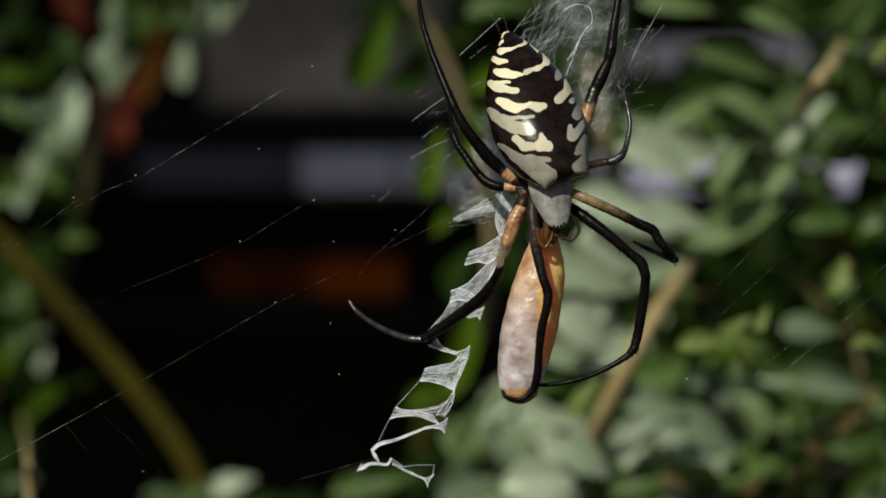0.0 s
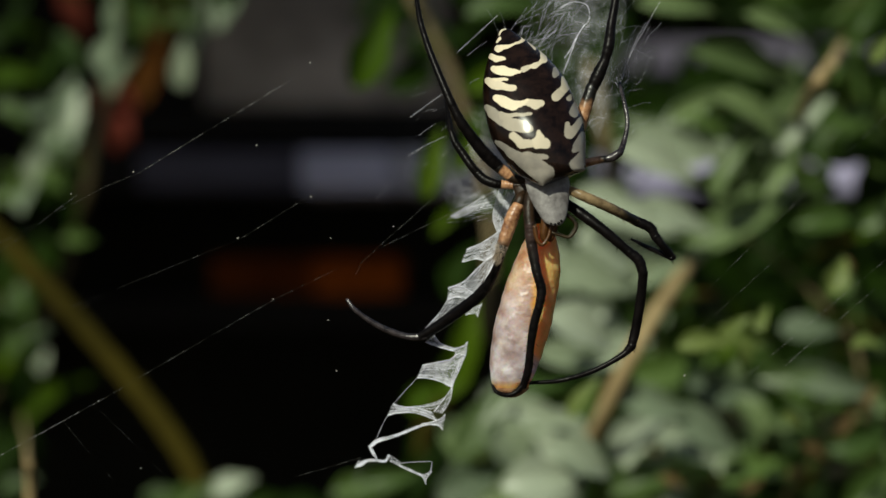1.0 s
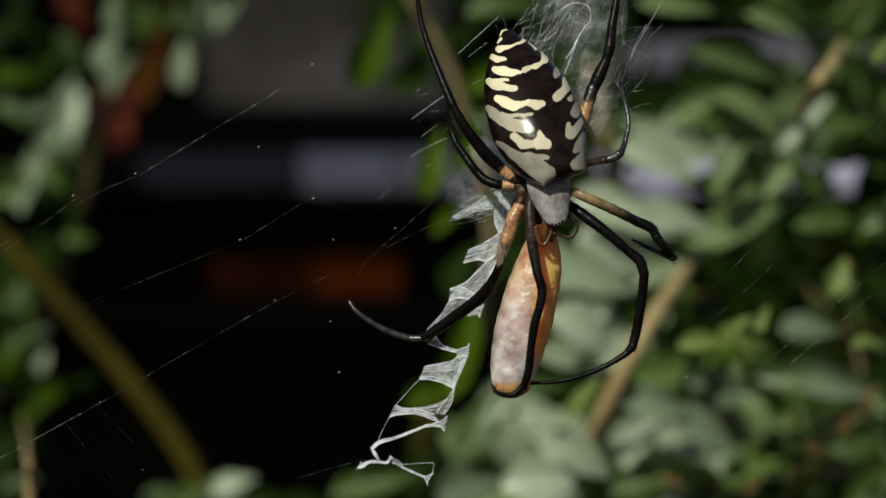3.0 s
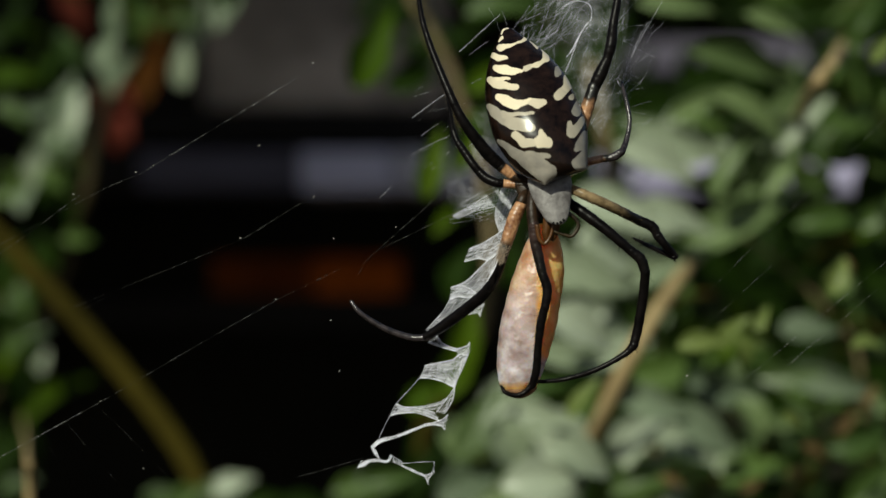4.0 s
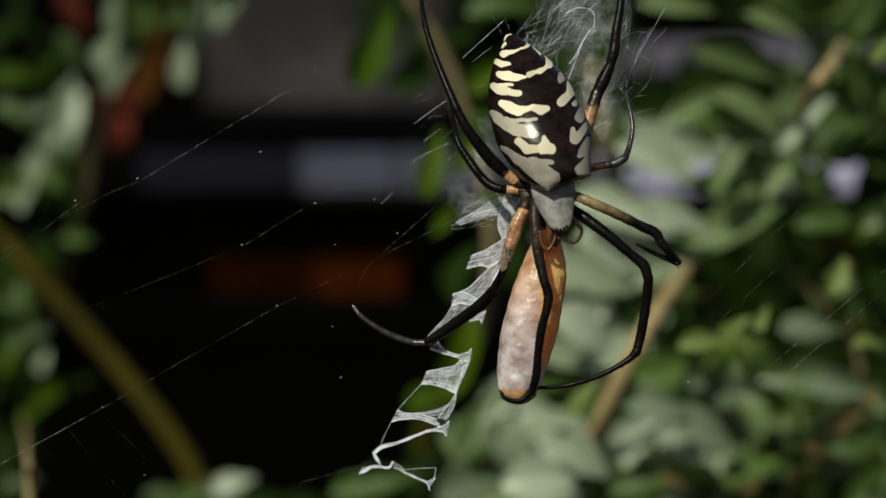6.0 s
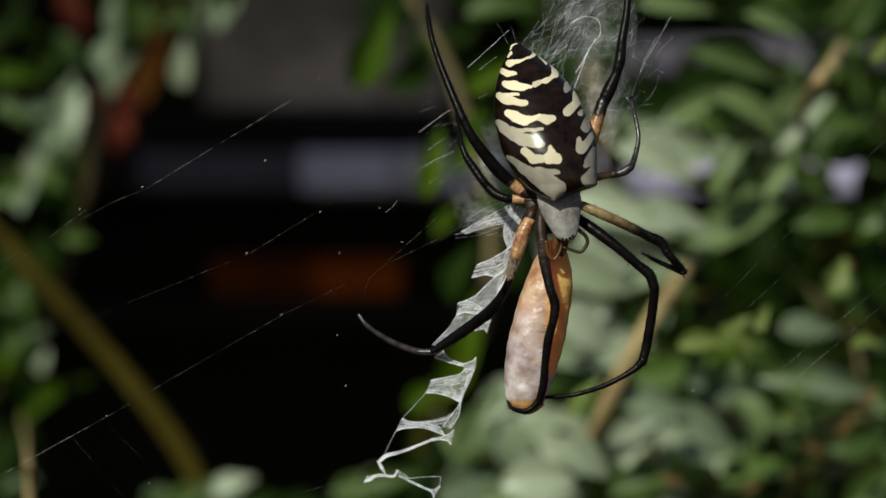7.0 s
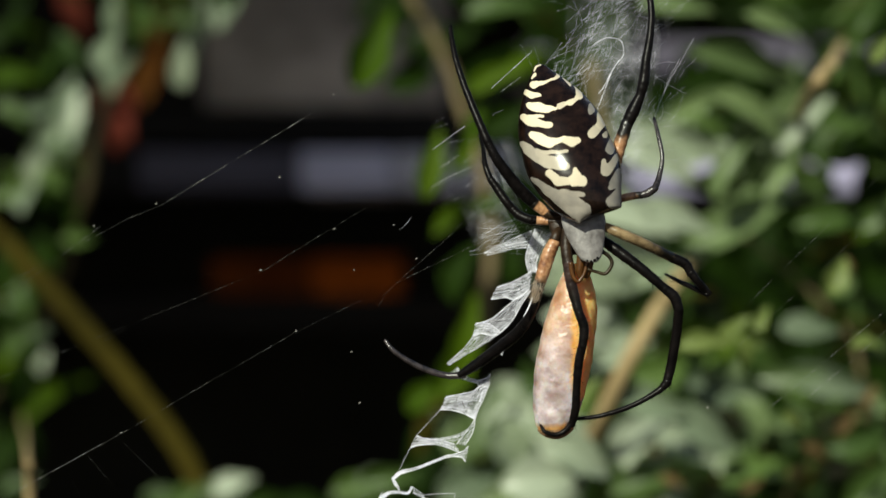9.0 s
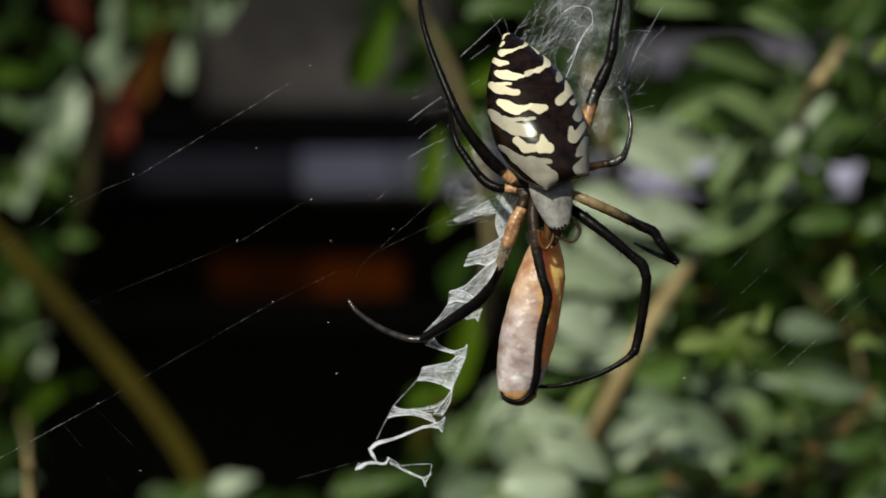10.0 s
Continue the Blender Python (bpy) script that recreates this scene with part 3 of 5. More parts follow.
def shrub_left():
    b = root("shrub", (-0.2, 0.5, 0.0), "leafy shrub with an arching olive stem and a few reddened leaves", "shrub")
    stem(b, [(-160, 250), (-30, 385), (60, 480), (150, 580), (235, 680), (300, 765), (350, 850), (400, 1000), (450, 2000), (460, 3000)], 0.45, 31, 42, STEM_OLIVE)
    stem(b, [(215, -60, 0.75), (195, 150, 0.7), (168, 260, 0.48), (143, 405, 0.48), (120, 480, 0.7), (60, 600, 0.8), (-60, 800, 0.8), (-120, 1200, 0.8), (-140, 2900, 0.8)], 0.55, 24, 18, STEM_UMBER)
    stem(b, [(38, 735, 0.5), (46, 775, 0.3), (50, 820, 0.17), (53, 900, 0.17), (62, 1600, 0.17), (72, 4100, 0.17)], 0.17, 6, 24, STEM_TAN)
    stem(b, [(-420, -100), (-400, 500), (-380, 1000), (-300, 3000), (-200, 8500)], 0.004, 60, 110, STEM_OLIVE)
    rng = random.Random(8)
    rows = [("pale", 322, 115, 90, 84, 0.9), ("sage", 350, 70, 90, 60, 0.9), ("sage", 215, 130, 90, 70, 0.9), ("sage", 118, 170, 90, 72, 0.9), ("sage", 95, 235, 90, 50, 0.9), ("mid", 22, 205, 80, -30, 0.9),
            ("pale", 66, 285, 95, 72, 0.9), ("sage", 48, 350, 64, 84, 1.0), ("mid", 95, 320, 70, -40, 0.9), ("red", 200, 205, 135, -82, 1.2), ("rust", 268, 130, 130, 82, 0.8), ("red", 216, 226, 60, -60, 0.9)]
    rows += [("rust", 285, 50, 110, 78, 0.8), ("red", 130, 25, 100, -60, 0.8), ("fresh", 25, 140, 90, 6, 0.9), ("dark", 20, 440, 80, 60, 0.9),
             ("mid", 140, 422, 62, 5, 0.9), ("pale", 130, 198, 95, 80, 0.9), ("mid", 122, 95, 90, -60, 0.9), ("fresh", 100, 705, 170, 51, 0.4), ("dark", 15, 545, 65, 80, 1.0), ("mid", 30, 860, 80, 20, 0.9)]
    rows += [("mid", 40, 600, 100, 40, 0.8), ("fresh", 12, 630, 90, 58, 0.7), ("sage", 62, 592, 55, 30, 0.9), ("sage", 405, 20, 80, 70, 1.0), ("dark", 8, 60, 85, 80, 1.0), ("mid", 300, 890, 100, -20, 0.9), ("pale", 20, 530, 40, 70, 1.0), ("pale", 78, 642, 45, 80, 1.0),
             ("sage", 205, 25, 100, 80, 0.9), ("dark", 20, 800, 120, 70, 0.8), ("mid", 330, 890, 90, -25, 0.9), ("dark", 100, 110, 100, 50, 0.9), ("sage", 190, 90, 80, 70, 0.9), ("dark", 130, 370, 70, 60, 0.8), ("sage", 130, 250, 70, 85, 0.9), ("sage", 75, 190, 70, 20, 0.9),
             ("sage", 355, 25, 80, 85, 0.9), ("mid", 250, 40, 80, 70, 0.8), ("dark", 60, 455, 80, 20, 0.8), ("mid", 345, 875, 80, 40, 0.9)]
    for i, (key, x, y, ln, an, wd) in enumerate(rows):
        leaf(b, key, x, y, ln, an, (0.85 if key in ("rust", "red") else 0.46) + 0.14 * rng.random(), rng.uniform(-40, 0), rng.uniform(-25, 25), i, wd)
    for key, x, y, ln, an, wd in (("pale", 412, 858, 80, 24, 1.0), ("sage", 395, 874, 90, -10, 0.9), ("dark", 470, 888, 80, 14, 0.9), ("dark", 545, 892, 90, -6, 0.8),
                                  ("mid", 640, 868, 110, 8, 0.9), ("sage", 672, 846, 90, 22, 0.7), ("mid", 345, 876, 70, 40, 0.8)):
        leaf(b, key, x, y, ln, an, 0.36 + 0.05 * rng.random(), rng.uniform(-34, -20), rng.uniform(-8, 8), 1, wd)
    for key, x0, y0, x1, y1, d, size in (("mid", 165, 280, 30, 330, 0.54, 75), ("dark", 60, 480, -40, 600, 0.5, 80), ("dark", 195, 20, 380, -40, 0.54, 80)):
        twig(b, key, x0, y0, x1, y1, d, size, rng)
    # Dark filler leaves, their colour standing for shade deep in the shrub.
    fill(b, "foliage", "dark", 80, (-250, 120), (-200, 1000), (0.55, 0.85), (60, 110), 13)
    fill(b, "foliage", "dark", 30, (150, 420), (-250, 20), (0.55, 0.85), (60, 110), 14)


shrub_right()
shrub_left()


# ---- the web ----
WEB = at(870, 350, 0.004)


def strand(bm, rng, p0, p1, r, sag=0.0, jitter=0.0, depth=0.004, n=6, sides=4):
    (x0, y0), (x1, y1) = p0, p1
    bow = rng.uniform(-1, 1) * jitter
    nx, ny = -(y1 - y0), (x1 - x0)
    ln = math.hypot(nx, ny) or 1
    pts = []
    for i in range(n + 1):
        t = i / n
        k = 4 * t * (1 - t)
        pts.append(at(x0 + (x1 - x0) * t + nx / ln * bow * k, y0 + (y1 - y0) * t + ny / ln * bow * k + sag * k, 0) + Vector((0, depth + rng.uniform(-1, 1) * U * 2, 0)))
    tube(bm, pts, [r * U] * (n + 1), sides, cap=False)


def web():
    w = root("spider_web", WEB, "orb web of fine pale threads with a white zigzag silk band", "web")
    rng = random.Random(21)
    rows = [(-390, 640, 180, 332), (180, 332, 240, 308), (240, 308, 425, 195), (425, 195, 555, 115), (555, 115, 900, -110), (-385, 1020, 180, 712), (180, 712, 485, 535),
            (485, 535, 905, 330), (-395, 720, 60, 400), (60, 400, 130, 347), (425, 425, 680, 270), (680, 270, 860, 100), (630, 490, 640, 470),
            (640, 470, 740, 380), (740, 380, 800, 320), (1203, 577, 1340, 441), (1340, 441, 1900, -100), (1329, 676, 1392, 624), (1392, 624, 1905, 200), (1240, 596, 1360, 487), (1360, 487, 1903, -20), (1402, 656, 1476, 593), (1476, 593, 1904, 225)]
    rows += [(215, 510, 425, 425), (-100, 640, 215, 510), (1010, 300, 1250, 540)]
    rows += [(75, 800, 135, 892), (105, 755, 215, 884), (155, 720, 285, 850), (500, 860, 640, 820), (120, 560, 215, 510)]
    bright, dotted = {(240, 308), (425, 195), (-385, 1020), (60, 400)}, {(180, 712), (1402, 656), (1203, 577), (1329, 676), (630, 490), (640, 470)}
    for x0, y0, x1, y1 in rows:
        bm = bmesh.new()
        strand(bm, rng, (x0, y0), (x1, y1), 0.3 if (x0, y0) in bright else 0.13 if y1 - y0 > 80 and x0 < 300 else 0.21, jitter=1.5)
        part("thread", bm, THREAD if (x0, y0) in bright else THREAD_DOTTED if (x0, y0) in dotted else THREAD_FAINT, w)
    # small pale specks along the threads
    for x, y in ((240, 308), (130, 347), (425, 425), (590, 425), (458, 261), (585, 570), (600, 660), (555, 352), (253, 832), (178, 713), (660, 345), (700, 405), (1215, 668), (553, 115), (487, 533)):
        bm = bmesh.new()
        bmesh.ops.create_icosphere(bm, subdivisions=1, radius=rng.uniform(0.7, 1.2) * U, matrix=Matrix.Translation(at(x, y, 0.004)) @ pose(0, 0, 0, 0, rng.uniform(-50, 10), 0) @ Matrix.Diagonal((2.2, 0.8, 0.8, 1)))
        part("speck", bm, SPECK, w)
    # zigzag band below the hub
    bm, veil = bmesh.new(), bmesh.new()
    dense_at = veil.verts.layers.float.new("thin")

    def silk_line(pts, r):
        q = spline(pts, 6)
        tube(bm, [at(x, y, 0.004 + rng.uniform(-0.5, 0.5) * U) for x, y in q], [r * U * (1 + 0.25 * math.sin(i * 0.9)) for i in range(len(q))], 5, cap=False)

    def membrane(one, two, dense=0.8, rim=0.85, n=6):
        """A stretched sheet of silk between two curved rims, thickest along the rims."""
        m = 18
        qa, qb = spline(one, 12), spline(two, 12)
        breadth = sum(math.hypot(x1 - x0, y1 - y0) for (x0, y0), (x1, y1) in zip(qa, qb)) / len(qa)
        core = 1.6 if breadth < 7 else 0.5
        grid = []
        for i in range(m + 1):
            pa = qa[round(i / m * (len(qa) - 1))]
            pb = qb[round(i / m * (len(qb) - 1))]
            row = []
            for k in range(n + 1):
                t = k / n
                swell = math.sin(0.7 * i + 1.9 * k) * 0.5
                v = veil.verts.new(at(pa[0] + (pb[0] - pa[0]) * t, pa[1] + (pb[1] - pa[1]) * t, 0.0042 + swell * U))
                v[dense_at] = dense * (core + (1 - core) * abs(2 * t - 1) ** 2)
                row.append(v)
            grid.append(row)
        for g0, g1 in zip(grid, grid[1:]):
            for k in range(n):
                veil.faces.new((g0[k], g0[k + 1], g1[k + 1], g1[k]))
        rim = min(rim, 0.5) if breadth < 7 else rim
        if rim:
            silk_line(one, rim)
            silk_line(two, rim)
        for _ in range(2 + int(breadth * 0.45)):
            k0, k1 = rng.random(), rng.random()
            run = list(zip(qa[::6], qb[::6]))
            silk_line([(x0 + (x1 - x0) * (k0 + (k1 - k0) * j / len(run)) + rng.gauss(0, 0.6), y0 + (y1 - y0) * (k0 + (k1 - k0) * j / len(run)) + rng.gauss(0, 0.6))
                       for j, ((x0, y0), (x1, y1)) in enumerate(run)], rng.choice((0.07, 0.1, 0.14, 0.24)))
        for _ in range(1 + int(breadth * 0.2)):
            i0 = rng.randrange(len(qa))
            i1 = max(0, min(len(qa) - 1, i0 + rng.randrange(-9, 10)))
            (x0, y0), (x1, y1) = qa[i0], qb[i1]
            silk_line([(x0, y0), ((x0 + x1) / 2 + rng.gauss(0, 1.5), (y0 + y1) / 2 + rng.gauss(0, 1.5)), (x1, y1)], rng.choice((0.08, 0.12, 0.2)))
    film = bmesh.new()

    def skin(a, b, c, d, n=9, rough=3.0, dense=1.0):
        """A thin crumpled film between four corners."""
        thin = film.verts.layers.float.get("thin") or film.verts.layers.float.new("thin")
        grid = []
        for i in range(n + 1):
            t = i / n
            row = []
            for j in range(n + 1):
                k = j / n
                x = (a[0] * (1 - k) + b[0] * k) * (1 - t) + (d[0] * (1 - k) + c[0] * k) * t
                y = (a[1] * (1 - k) + b[1] * k) * (1 - t) + (d[1] * (1 - k) + c[1] * k) * t
                e = 3.0 if 0 in (i, j) or n in (i, j) else 1.0
                row.append(film.verts.new(at(x + rng.gauss(0, e), y + rng.gauss(0, e), 0.0044 + rng.gauss(0, rough) * U)))
                row[-1][thin] = dense * min(1.0, 2.2 * min(t, 1 - t) + 0.25 * (dense == 1.0)) * min(1.0, 2.2 * min(k, 1 - k) + 0.25 * (dense == 1.0))
            grid.append(row)
        for g0, g1 in zip(grid, grid[1:]):
            for j in range(n):
                film.faces.new((g0[j], g0[j + 1], g1[j + 1], g1[j]))
    skin((892, 336), (926, 346), (906, 396), (876, 400))
    skin((806, 386), (890, 338), (895, 372), (860, 372))
    # from the hub down along the stretched leg
    membrane([(892, 338), (884, 365), (879, 392), (886, 416)], [(921, 345), (908, 370), (899, 396), (902, 416)], 0.95, 0.5)
    membrane([(804, 388), (842, 366), (886, 342)], [(812, 392), (852, 378), (890, 372)], 0.4, 0.3)
    membrane([(832, 447), (858, 436), (878, 424), (892, 414)], [(823, 469), (848, 464), (868, 466), (890, 446)], 0.85)
    membrane([(870, 462), (852, 479), (828, 502), (798, 516)], [(892, 448), (876, 478), (862, 506), (843, 528)], 0.6)
    membrane([(799, 514), (815, 511), (832, 517), (844, 526)], [(796, 536), (812, 531), (828, 533), (842, 530)], 0.95)
    membrane([(797, 535), (784, 556), (768, 573), (754, 588)], [(838, 532), (812, 552), (786, 570), (757, 591)], 0.6, 0.4)
    membrane([(858, 543), (852, 546), (838, 553), (826, 559)], [(850, 567), (845, 560), (838, 561), (828, 563)], 0.8, 0.4)
    upper = part("hub_band", bm, SILK_BAND, w, "white silk band drawn out along the leg", pivot=at(757, 591, 0.004))
    part("veil", veil, SILK_VEIL, upper, "thin see-through silk film", kind="stuff")
    part("film", film, SILK_FILM, upper, "very thin see-through silk film", kind="stuff")
    # the zigzag below the leg
    bm, veil = bmesh.new(), bmesh.new()
    dense_at = veil.verts.layers.float.new("thin")
    membrane([(772, 597), (782, 610), (796, 617), (809, 621)], [(757, 609), (776, 616), (792, 621), (808, 625)], 0.95)
    membrane([(806, 622), (818, 618), (826, 615), (831, 609)], [(812, 637), (818, 633), (823, 632), (828, 633)], 0.9)
    membrane([(752, 650), (776, 645), (800, 640), (814, 630), (827, 633)], [(742, 672), (762, 673), (784, 679), (797, 686), (804, 689)], 0.85)
    membrane([(827, 633), (818, 655), (808, 676), (804, 690)], [(816, 640), (812, 655), (805, 672), (801, 688)], 0.6, 0.4)
    membrane([(804, 688), (794, 703), (783, 718), (771, 733)], [(804, 690), (802, 705), (796, 720), (786, 735)], 0.45, 0.5)
    membrane([(728, 724), (752, 721), (775, 715), (793, 706)], [(730, 725), (752, 727), (770, 727), (781, 722)], 0.3, 0.25)
    membrane([(700, 718), (714, 723), (740, 726), (768, 733)], [(690, 739), (706, 735), (738, 734), (776, 747)], 0.9)
    membrane([(792, 737), (783, 745), (766, 751), (750, 754)], [(787, 764), (780, 757), (766, 755), (750, 757)], 0.95)
    membrane([(752, 754), (725, 764), (700, 774), (670, 781), (657, 793)], [(752, 757), (726, 768), (700, 778), (674, 786), (660, 796)], 1.0, 1.0)
    membrane([(656, 792), (660, 803), (667, 812)], [(660, 795), (666, 803), (671, 816)], 0.9)
    membrane([(632, 832), (638, 824), (652, 817), (668, 816), (684, 818), (691, 808)], [(634, 830), (644, 828), (654, 821), (668, 820), (686, 821), (694, 809)], 1.0, 0.9)
    membrane([(694, 810), (704, 816), (712, 822)], [(694, 820), (702, 824), (712, 828)], 0.45, 0.2)
    membrane([(710, 826), (726, 832), (740, 839), (750, 844), (758, 861)], [(710, 828), (726, 836), (742, 843), (752, 848), (758, 861)], 0.6, 0.3)
    membrane([(750, 843), (756, 843), (762, 840), (767, 836)], [(756, 859), (758, 852), (762, 845), (768, 838)], 0.7, 0.3)
    silk_line([(708, 824), (738, 821), (767, 820)], 0.3)
    silk_line([(768, 820), (767, 830), (765, 839)], 0.3)
    silk_line([(640, 818), (636, 824), (632, 832)], 0.5)
    silk_line([(742, 672), (722, 694), (700, 718)], 0.28)
    silk_line([(690, 738), (680, 757), (670, 779)], 0.28)
    band = part("zigzag_band", bm, SILK_BAND, w, "white zigzag band of silk", pivot=at(757, 609, 0.004))
    part("veil", veil, SILK_VEIL, band, "thin see-through silk film", kind="stuff")
    film = bmesh.new()
    skin((940, -80), (1150, -90), (1105, 150), (950, 90), 14, 5.0, 0.42)
    skin((985, 40), (1100, 50), (1112, 300), (1005, 230), 12, 5.0, 0.42)
    haze = film
    # tangle of silk behind the hub

    def wisp(bm, x, y, ang, length, r, curl, depth=0.004):
        """One loose curling thread."""
        step = 7.0
        turn = rng.gauss(0, curl * 0.5)
        pts = []
        for _ in range(max(4, int(length / step))):
            pts.append(at(x, y, depth + rng.uniform(-1.5, 1.5) * U))
            x, y = x + math.cos(ang) * step, y - math.sin(ang) * step
            ang += turn + rng.gauss(0, curl)
        tube(bm, pts, [r * U] * len(pts), 3, cap=False)
    bm = bmesh.new()
    for _ in range(190):
        t = rng.random()
        wisp(bm, 925 + 125 * t + rng.gauss(0, 24), 120 - 230 * t + rng.gauss(0, 22), rng.gauss(0.85, 0.4), rng.choice((25, 40, 60, 95)), rng.uniform(0.08, 0.2), 0.055)
    for _ in range(260):
        wisp(bm, rng.uniform(965, 1112), rng.uniform(-120, 255), rng.gauss(0.9, 0.8), rng.choice((20, 30, 45, 70)), rng.uniform(0.06, 0.15), 0.11)
    for _ in range(30):
        wisp(bm, rng.uniform(1080, 1150), rng.uniform(-60, 190), rng.gauss(1.05, 0.3), rng.uniform(20, 70), rng.uniform(0.06, 0.16), 0.10)
    bright_bm = bmesh.new()
    for rows, r in (([(1000, 18), (1021, 8), (1046, 14), (1050, 38), (1040, 52)], 0.4), ([(1042, 48), (1034, 60), (1026, 74), (1015, 95), (1006, 107)], 0.6),
                    ([(1030, 66), (1023, 84), (1013, 111), (1004, 134)], 0.5), ([(816, 98), (850, 67), (888, 32)], 0.26), ([(834, 104), (850, 91), (868, 78)], 0.13),
                    ([(1175, 8), (1147, 58), (1125, 98), (1109, 139)], 0.17), ([(1150, 44), (1128, 88), (1106, 142)], 0.12), ([(1096, 150), (1104, 160), (1116, 148)], 0.3)):
        loop = spline(rows, 5)
        tube(bright_bm, [at(x, y, 0.003) for x, y in loop], [r * U * (1 + 0.3 * math.sin(i * 1.3)) for i in range(len(loop))], 5)
    tangle = part("silk_tangle", bm, SILK_FINE, w, "wispy tangle of fine white silk", pivot=at(1000, 150, 0.004))
    part("strand", bright_bm, SILK_BAND, tangle, "bright white silk strand")
    part("film", haze, SILK_FILM, tangle, "grey see-through film of silk", kind="stuff")
    # silk round the hub
    bm = bmesh.new()
    for _ in range(9):
        x0, y0 = 890 + rng.gauss(0, 8), 350 + rng.gauss(0, 16)
        ang = rng.gauss(3.75, 0.25)
        ln = rng.uniform(20, 110)
        strand(bm, rng, (x0, y0), (x0 + ln * math.cos(ang), y0 - ln * math.sin(ang) * 0.5), rng.uniform(0.1, 0.22), jitter=6)
    for _ in range(46):
        wisp(bm, rng.uniform(800, 880), rng.uniform(340, 395), rng.gauss(0.45, 0.3), rng.uniform(20, 70), rng.uniform(0.07, 0.18), 0.08)
    for _ in range(16):
        wisp(bm, rng.uniform(720, 850), rng.uniform(150, 330), rng.gauss(0.6, 0.25), rng.uniform(12, 45), rng.uniform(0.06, 0.15), 0.06)
    for x0, y0, x1, y1, r in ((728, 208, 786, 166, 0.4), (822, 264, 850, 240, 0.3), (726, 275, 790, 243, 0.22), (745, 240, 775, 218, 0.2), (668, 352, 690, 330, 0.2)):
        strand(bm, rng, (x0, y0), (x1, y1), r, jitter=2)
    part("hub_silk", bm, SILK_FINE, w, "thin white silk round the hub")
    film = bmesh.new()
    skin((800, 200), (872, 170), (900, 320), (835, 345), 12, 4.0, 0.42)
    skin((770, 300), (850, 290), (905, 345), (800, 400), 12, 4.0, 0.36)
    part("film", film, SILK_FILM, w, "grey see-through film of silk beside the hub", kind="stuff")
    return w, upper, tangle


spider_web, hub_band, silk_tangle = web()


# ---- the prey ----
def prey():
    top = at(965, 405, -0.0035)
    bm = bmesh.new()
    rows = [(402, 952, 972), (415, 945, 986), (440, 932, 995), (480, 914, 1000), (540, 894, 992), (600, 880, 979), (650, 876, 962), (680, 878, 950), (697, 887, 939), (706, 902, 924)]
    q = spline(rows, 8)
    layer, low = bm.verts.layers.float.new("amber"), bm.verts.layers.float.new("lower")
    rings = []
    for v, l, r in q:
        c, h = (l + r) / 2, (r - l) / 2
        ring = []
        for j in range(48):
            a = j / 48 * math.tau
            wv = 1 + 0.010 * math.sin(v * 0.21 + 3 * a) + 0.010 * math.sin(v * 0.09 - 2 * a)
            vert = bm.verts.new(at(c + h * math.cos(a) * wv, v, -0.0035) + Vector((0, -h * 0.68 * math.sin(a) * U * wv, 0)))
            edge = (c + h * math.cos(a) - (958 - (v - 440) * 0.07)) / 30
            vert[layer] = max(0.0, min(1.0, max((0.5 + edge) * max(0.25, min(1.0, (665 - v) / 60)), 0.2 + (v - 672) / 40)))
            vert[low] = (v - 402) / 300
            ring.append(vert)
        rings.append(ring)
    for r0, r1 in zip(rings, rings[1:]):
        for j in range(48):
            bm.faces.new((r0[j], r0[(j + 1) % 48], r1[(j + 1) % 48], r1[j]))
    bm.faces.new(rings[0])
    bm.faces.new(rings[-1])
    ob = root("wrapped_prey", top, "pinkish white and amber silk-wrapped prey held by the spider", "prey")
    part("body", bm, PREY, ob)
    q = spline([(692, 881, 946), (699, 886, 940), (706, 896, 930), (710, 908, 920)], 6)
    bm = bmesh.new()
    rings = []
    for v, l, r in q:
        c, h = (l + r) / 2, (r - l) / 2
        rings.append([bm.verts.new(at(c + h * 1.02 * math.cos(j / 32 * math.tau), v, -0.0035) + Vector((0, -h * 0.70 * math.sin(j / 32 * math.tau) * U, 0))) for j in range(32)])
    for r0, r1 in zip(rings, rings[1:]):
        for j in range(32):
            bm.faces.new((r0[j], r0[(j + 1) % 32], r1[(j + 1) % 32], r1[j]))
    bm.faces.new(rings[-1])
    part("end_cap", bm, BROWN_LEG, ob, "brown hardened end")
    return ob, top


prey_bundle, PREY_AT = prey()


# ---- the spider ----
SPIDER = at(960, 330, -0.0055)


def lofted(rows, steps, segs, depth, centre, tilt=0.0, attr=None):
    """A closed body from rows of height, left edge, right edge and, if given, half thickness; depth: its thickness to its width."""
    q = spline(rows, steps)
    bm = bmesh.new()
    layers = [bm.verts.layers.float.new(n) for n in ("band", "warmth")] if attr else []
    rings = []
    v_mid = (q[0][0] + q[-1][0]) / 2
    for v, l, r, *deep in q:
        c, h = (l + r) / 2, max(0.6, (r - l) / 2)
        d = deep[0] if deep else h
        ring = []
        for j in range(segs):
            a = j / segs * math.tau
            x = c + h * math.cos(a)
            place = at(x, v, centre + tilt * (v - v_mid) * U) + Vector((0, -d * depth * math.sin(a) * U, 0))
            vert = bm.verts.new(place)
            if attr:
                k = REACH / (place.y + REACH) / U
                vert[layers[0]], vert[layers[1]] = attr(784 + place.x * k, 441 - (place.z - EYE_Z) * k)
            ring.append(vert)
        rings.append(ring)
    for r0, r1 in zip(rings, rings[1:]):
        for j in range(segs):
            bm.faces.new((r0[j], r0[(j + 1) % segs], r1[(j + 1) % segs], r1[j]))
    bm.faces.new(rings[0])
    bm.faces.new(rings[-1])
    return bm


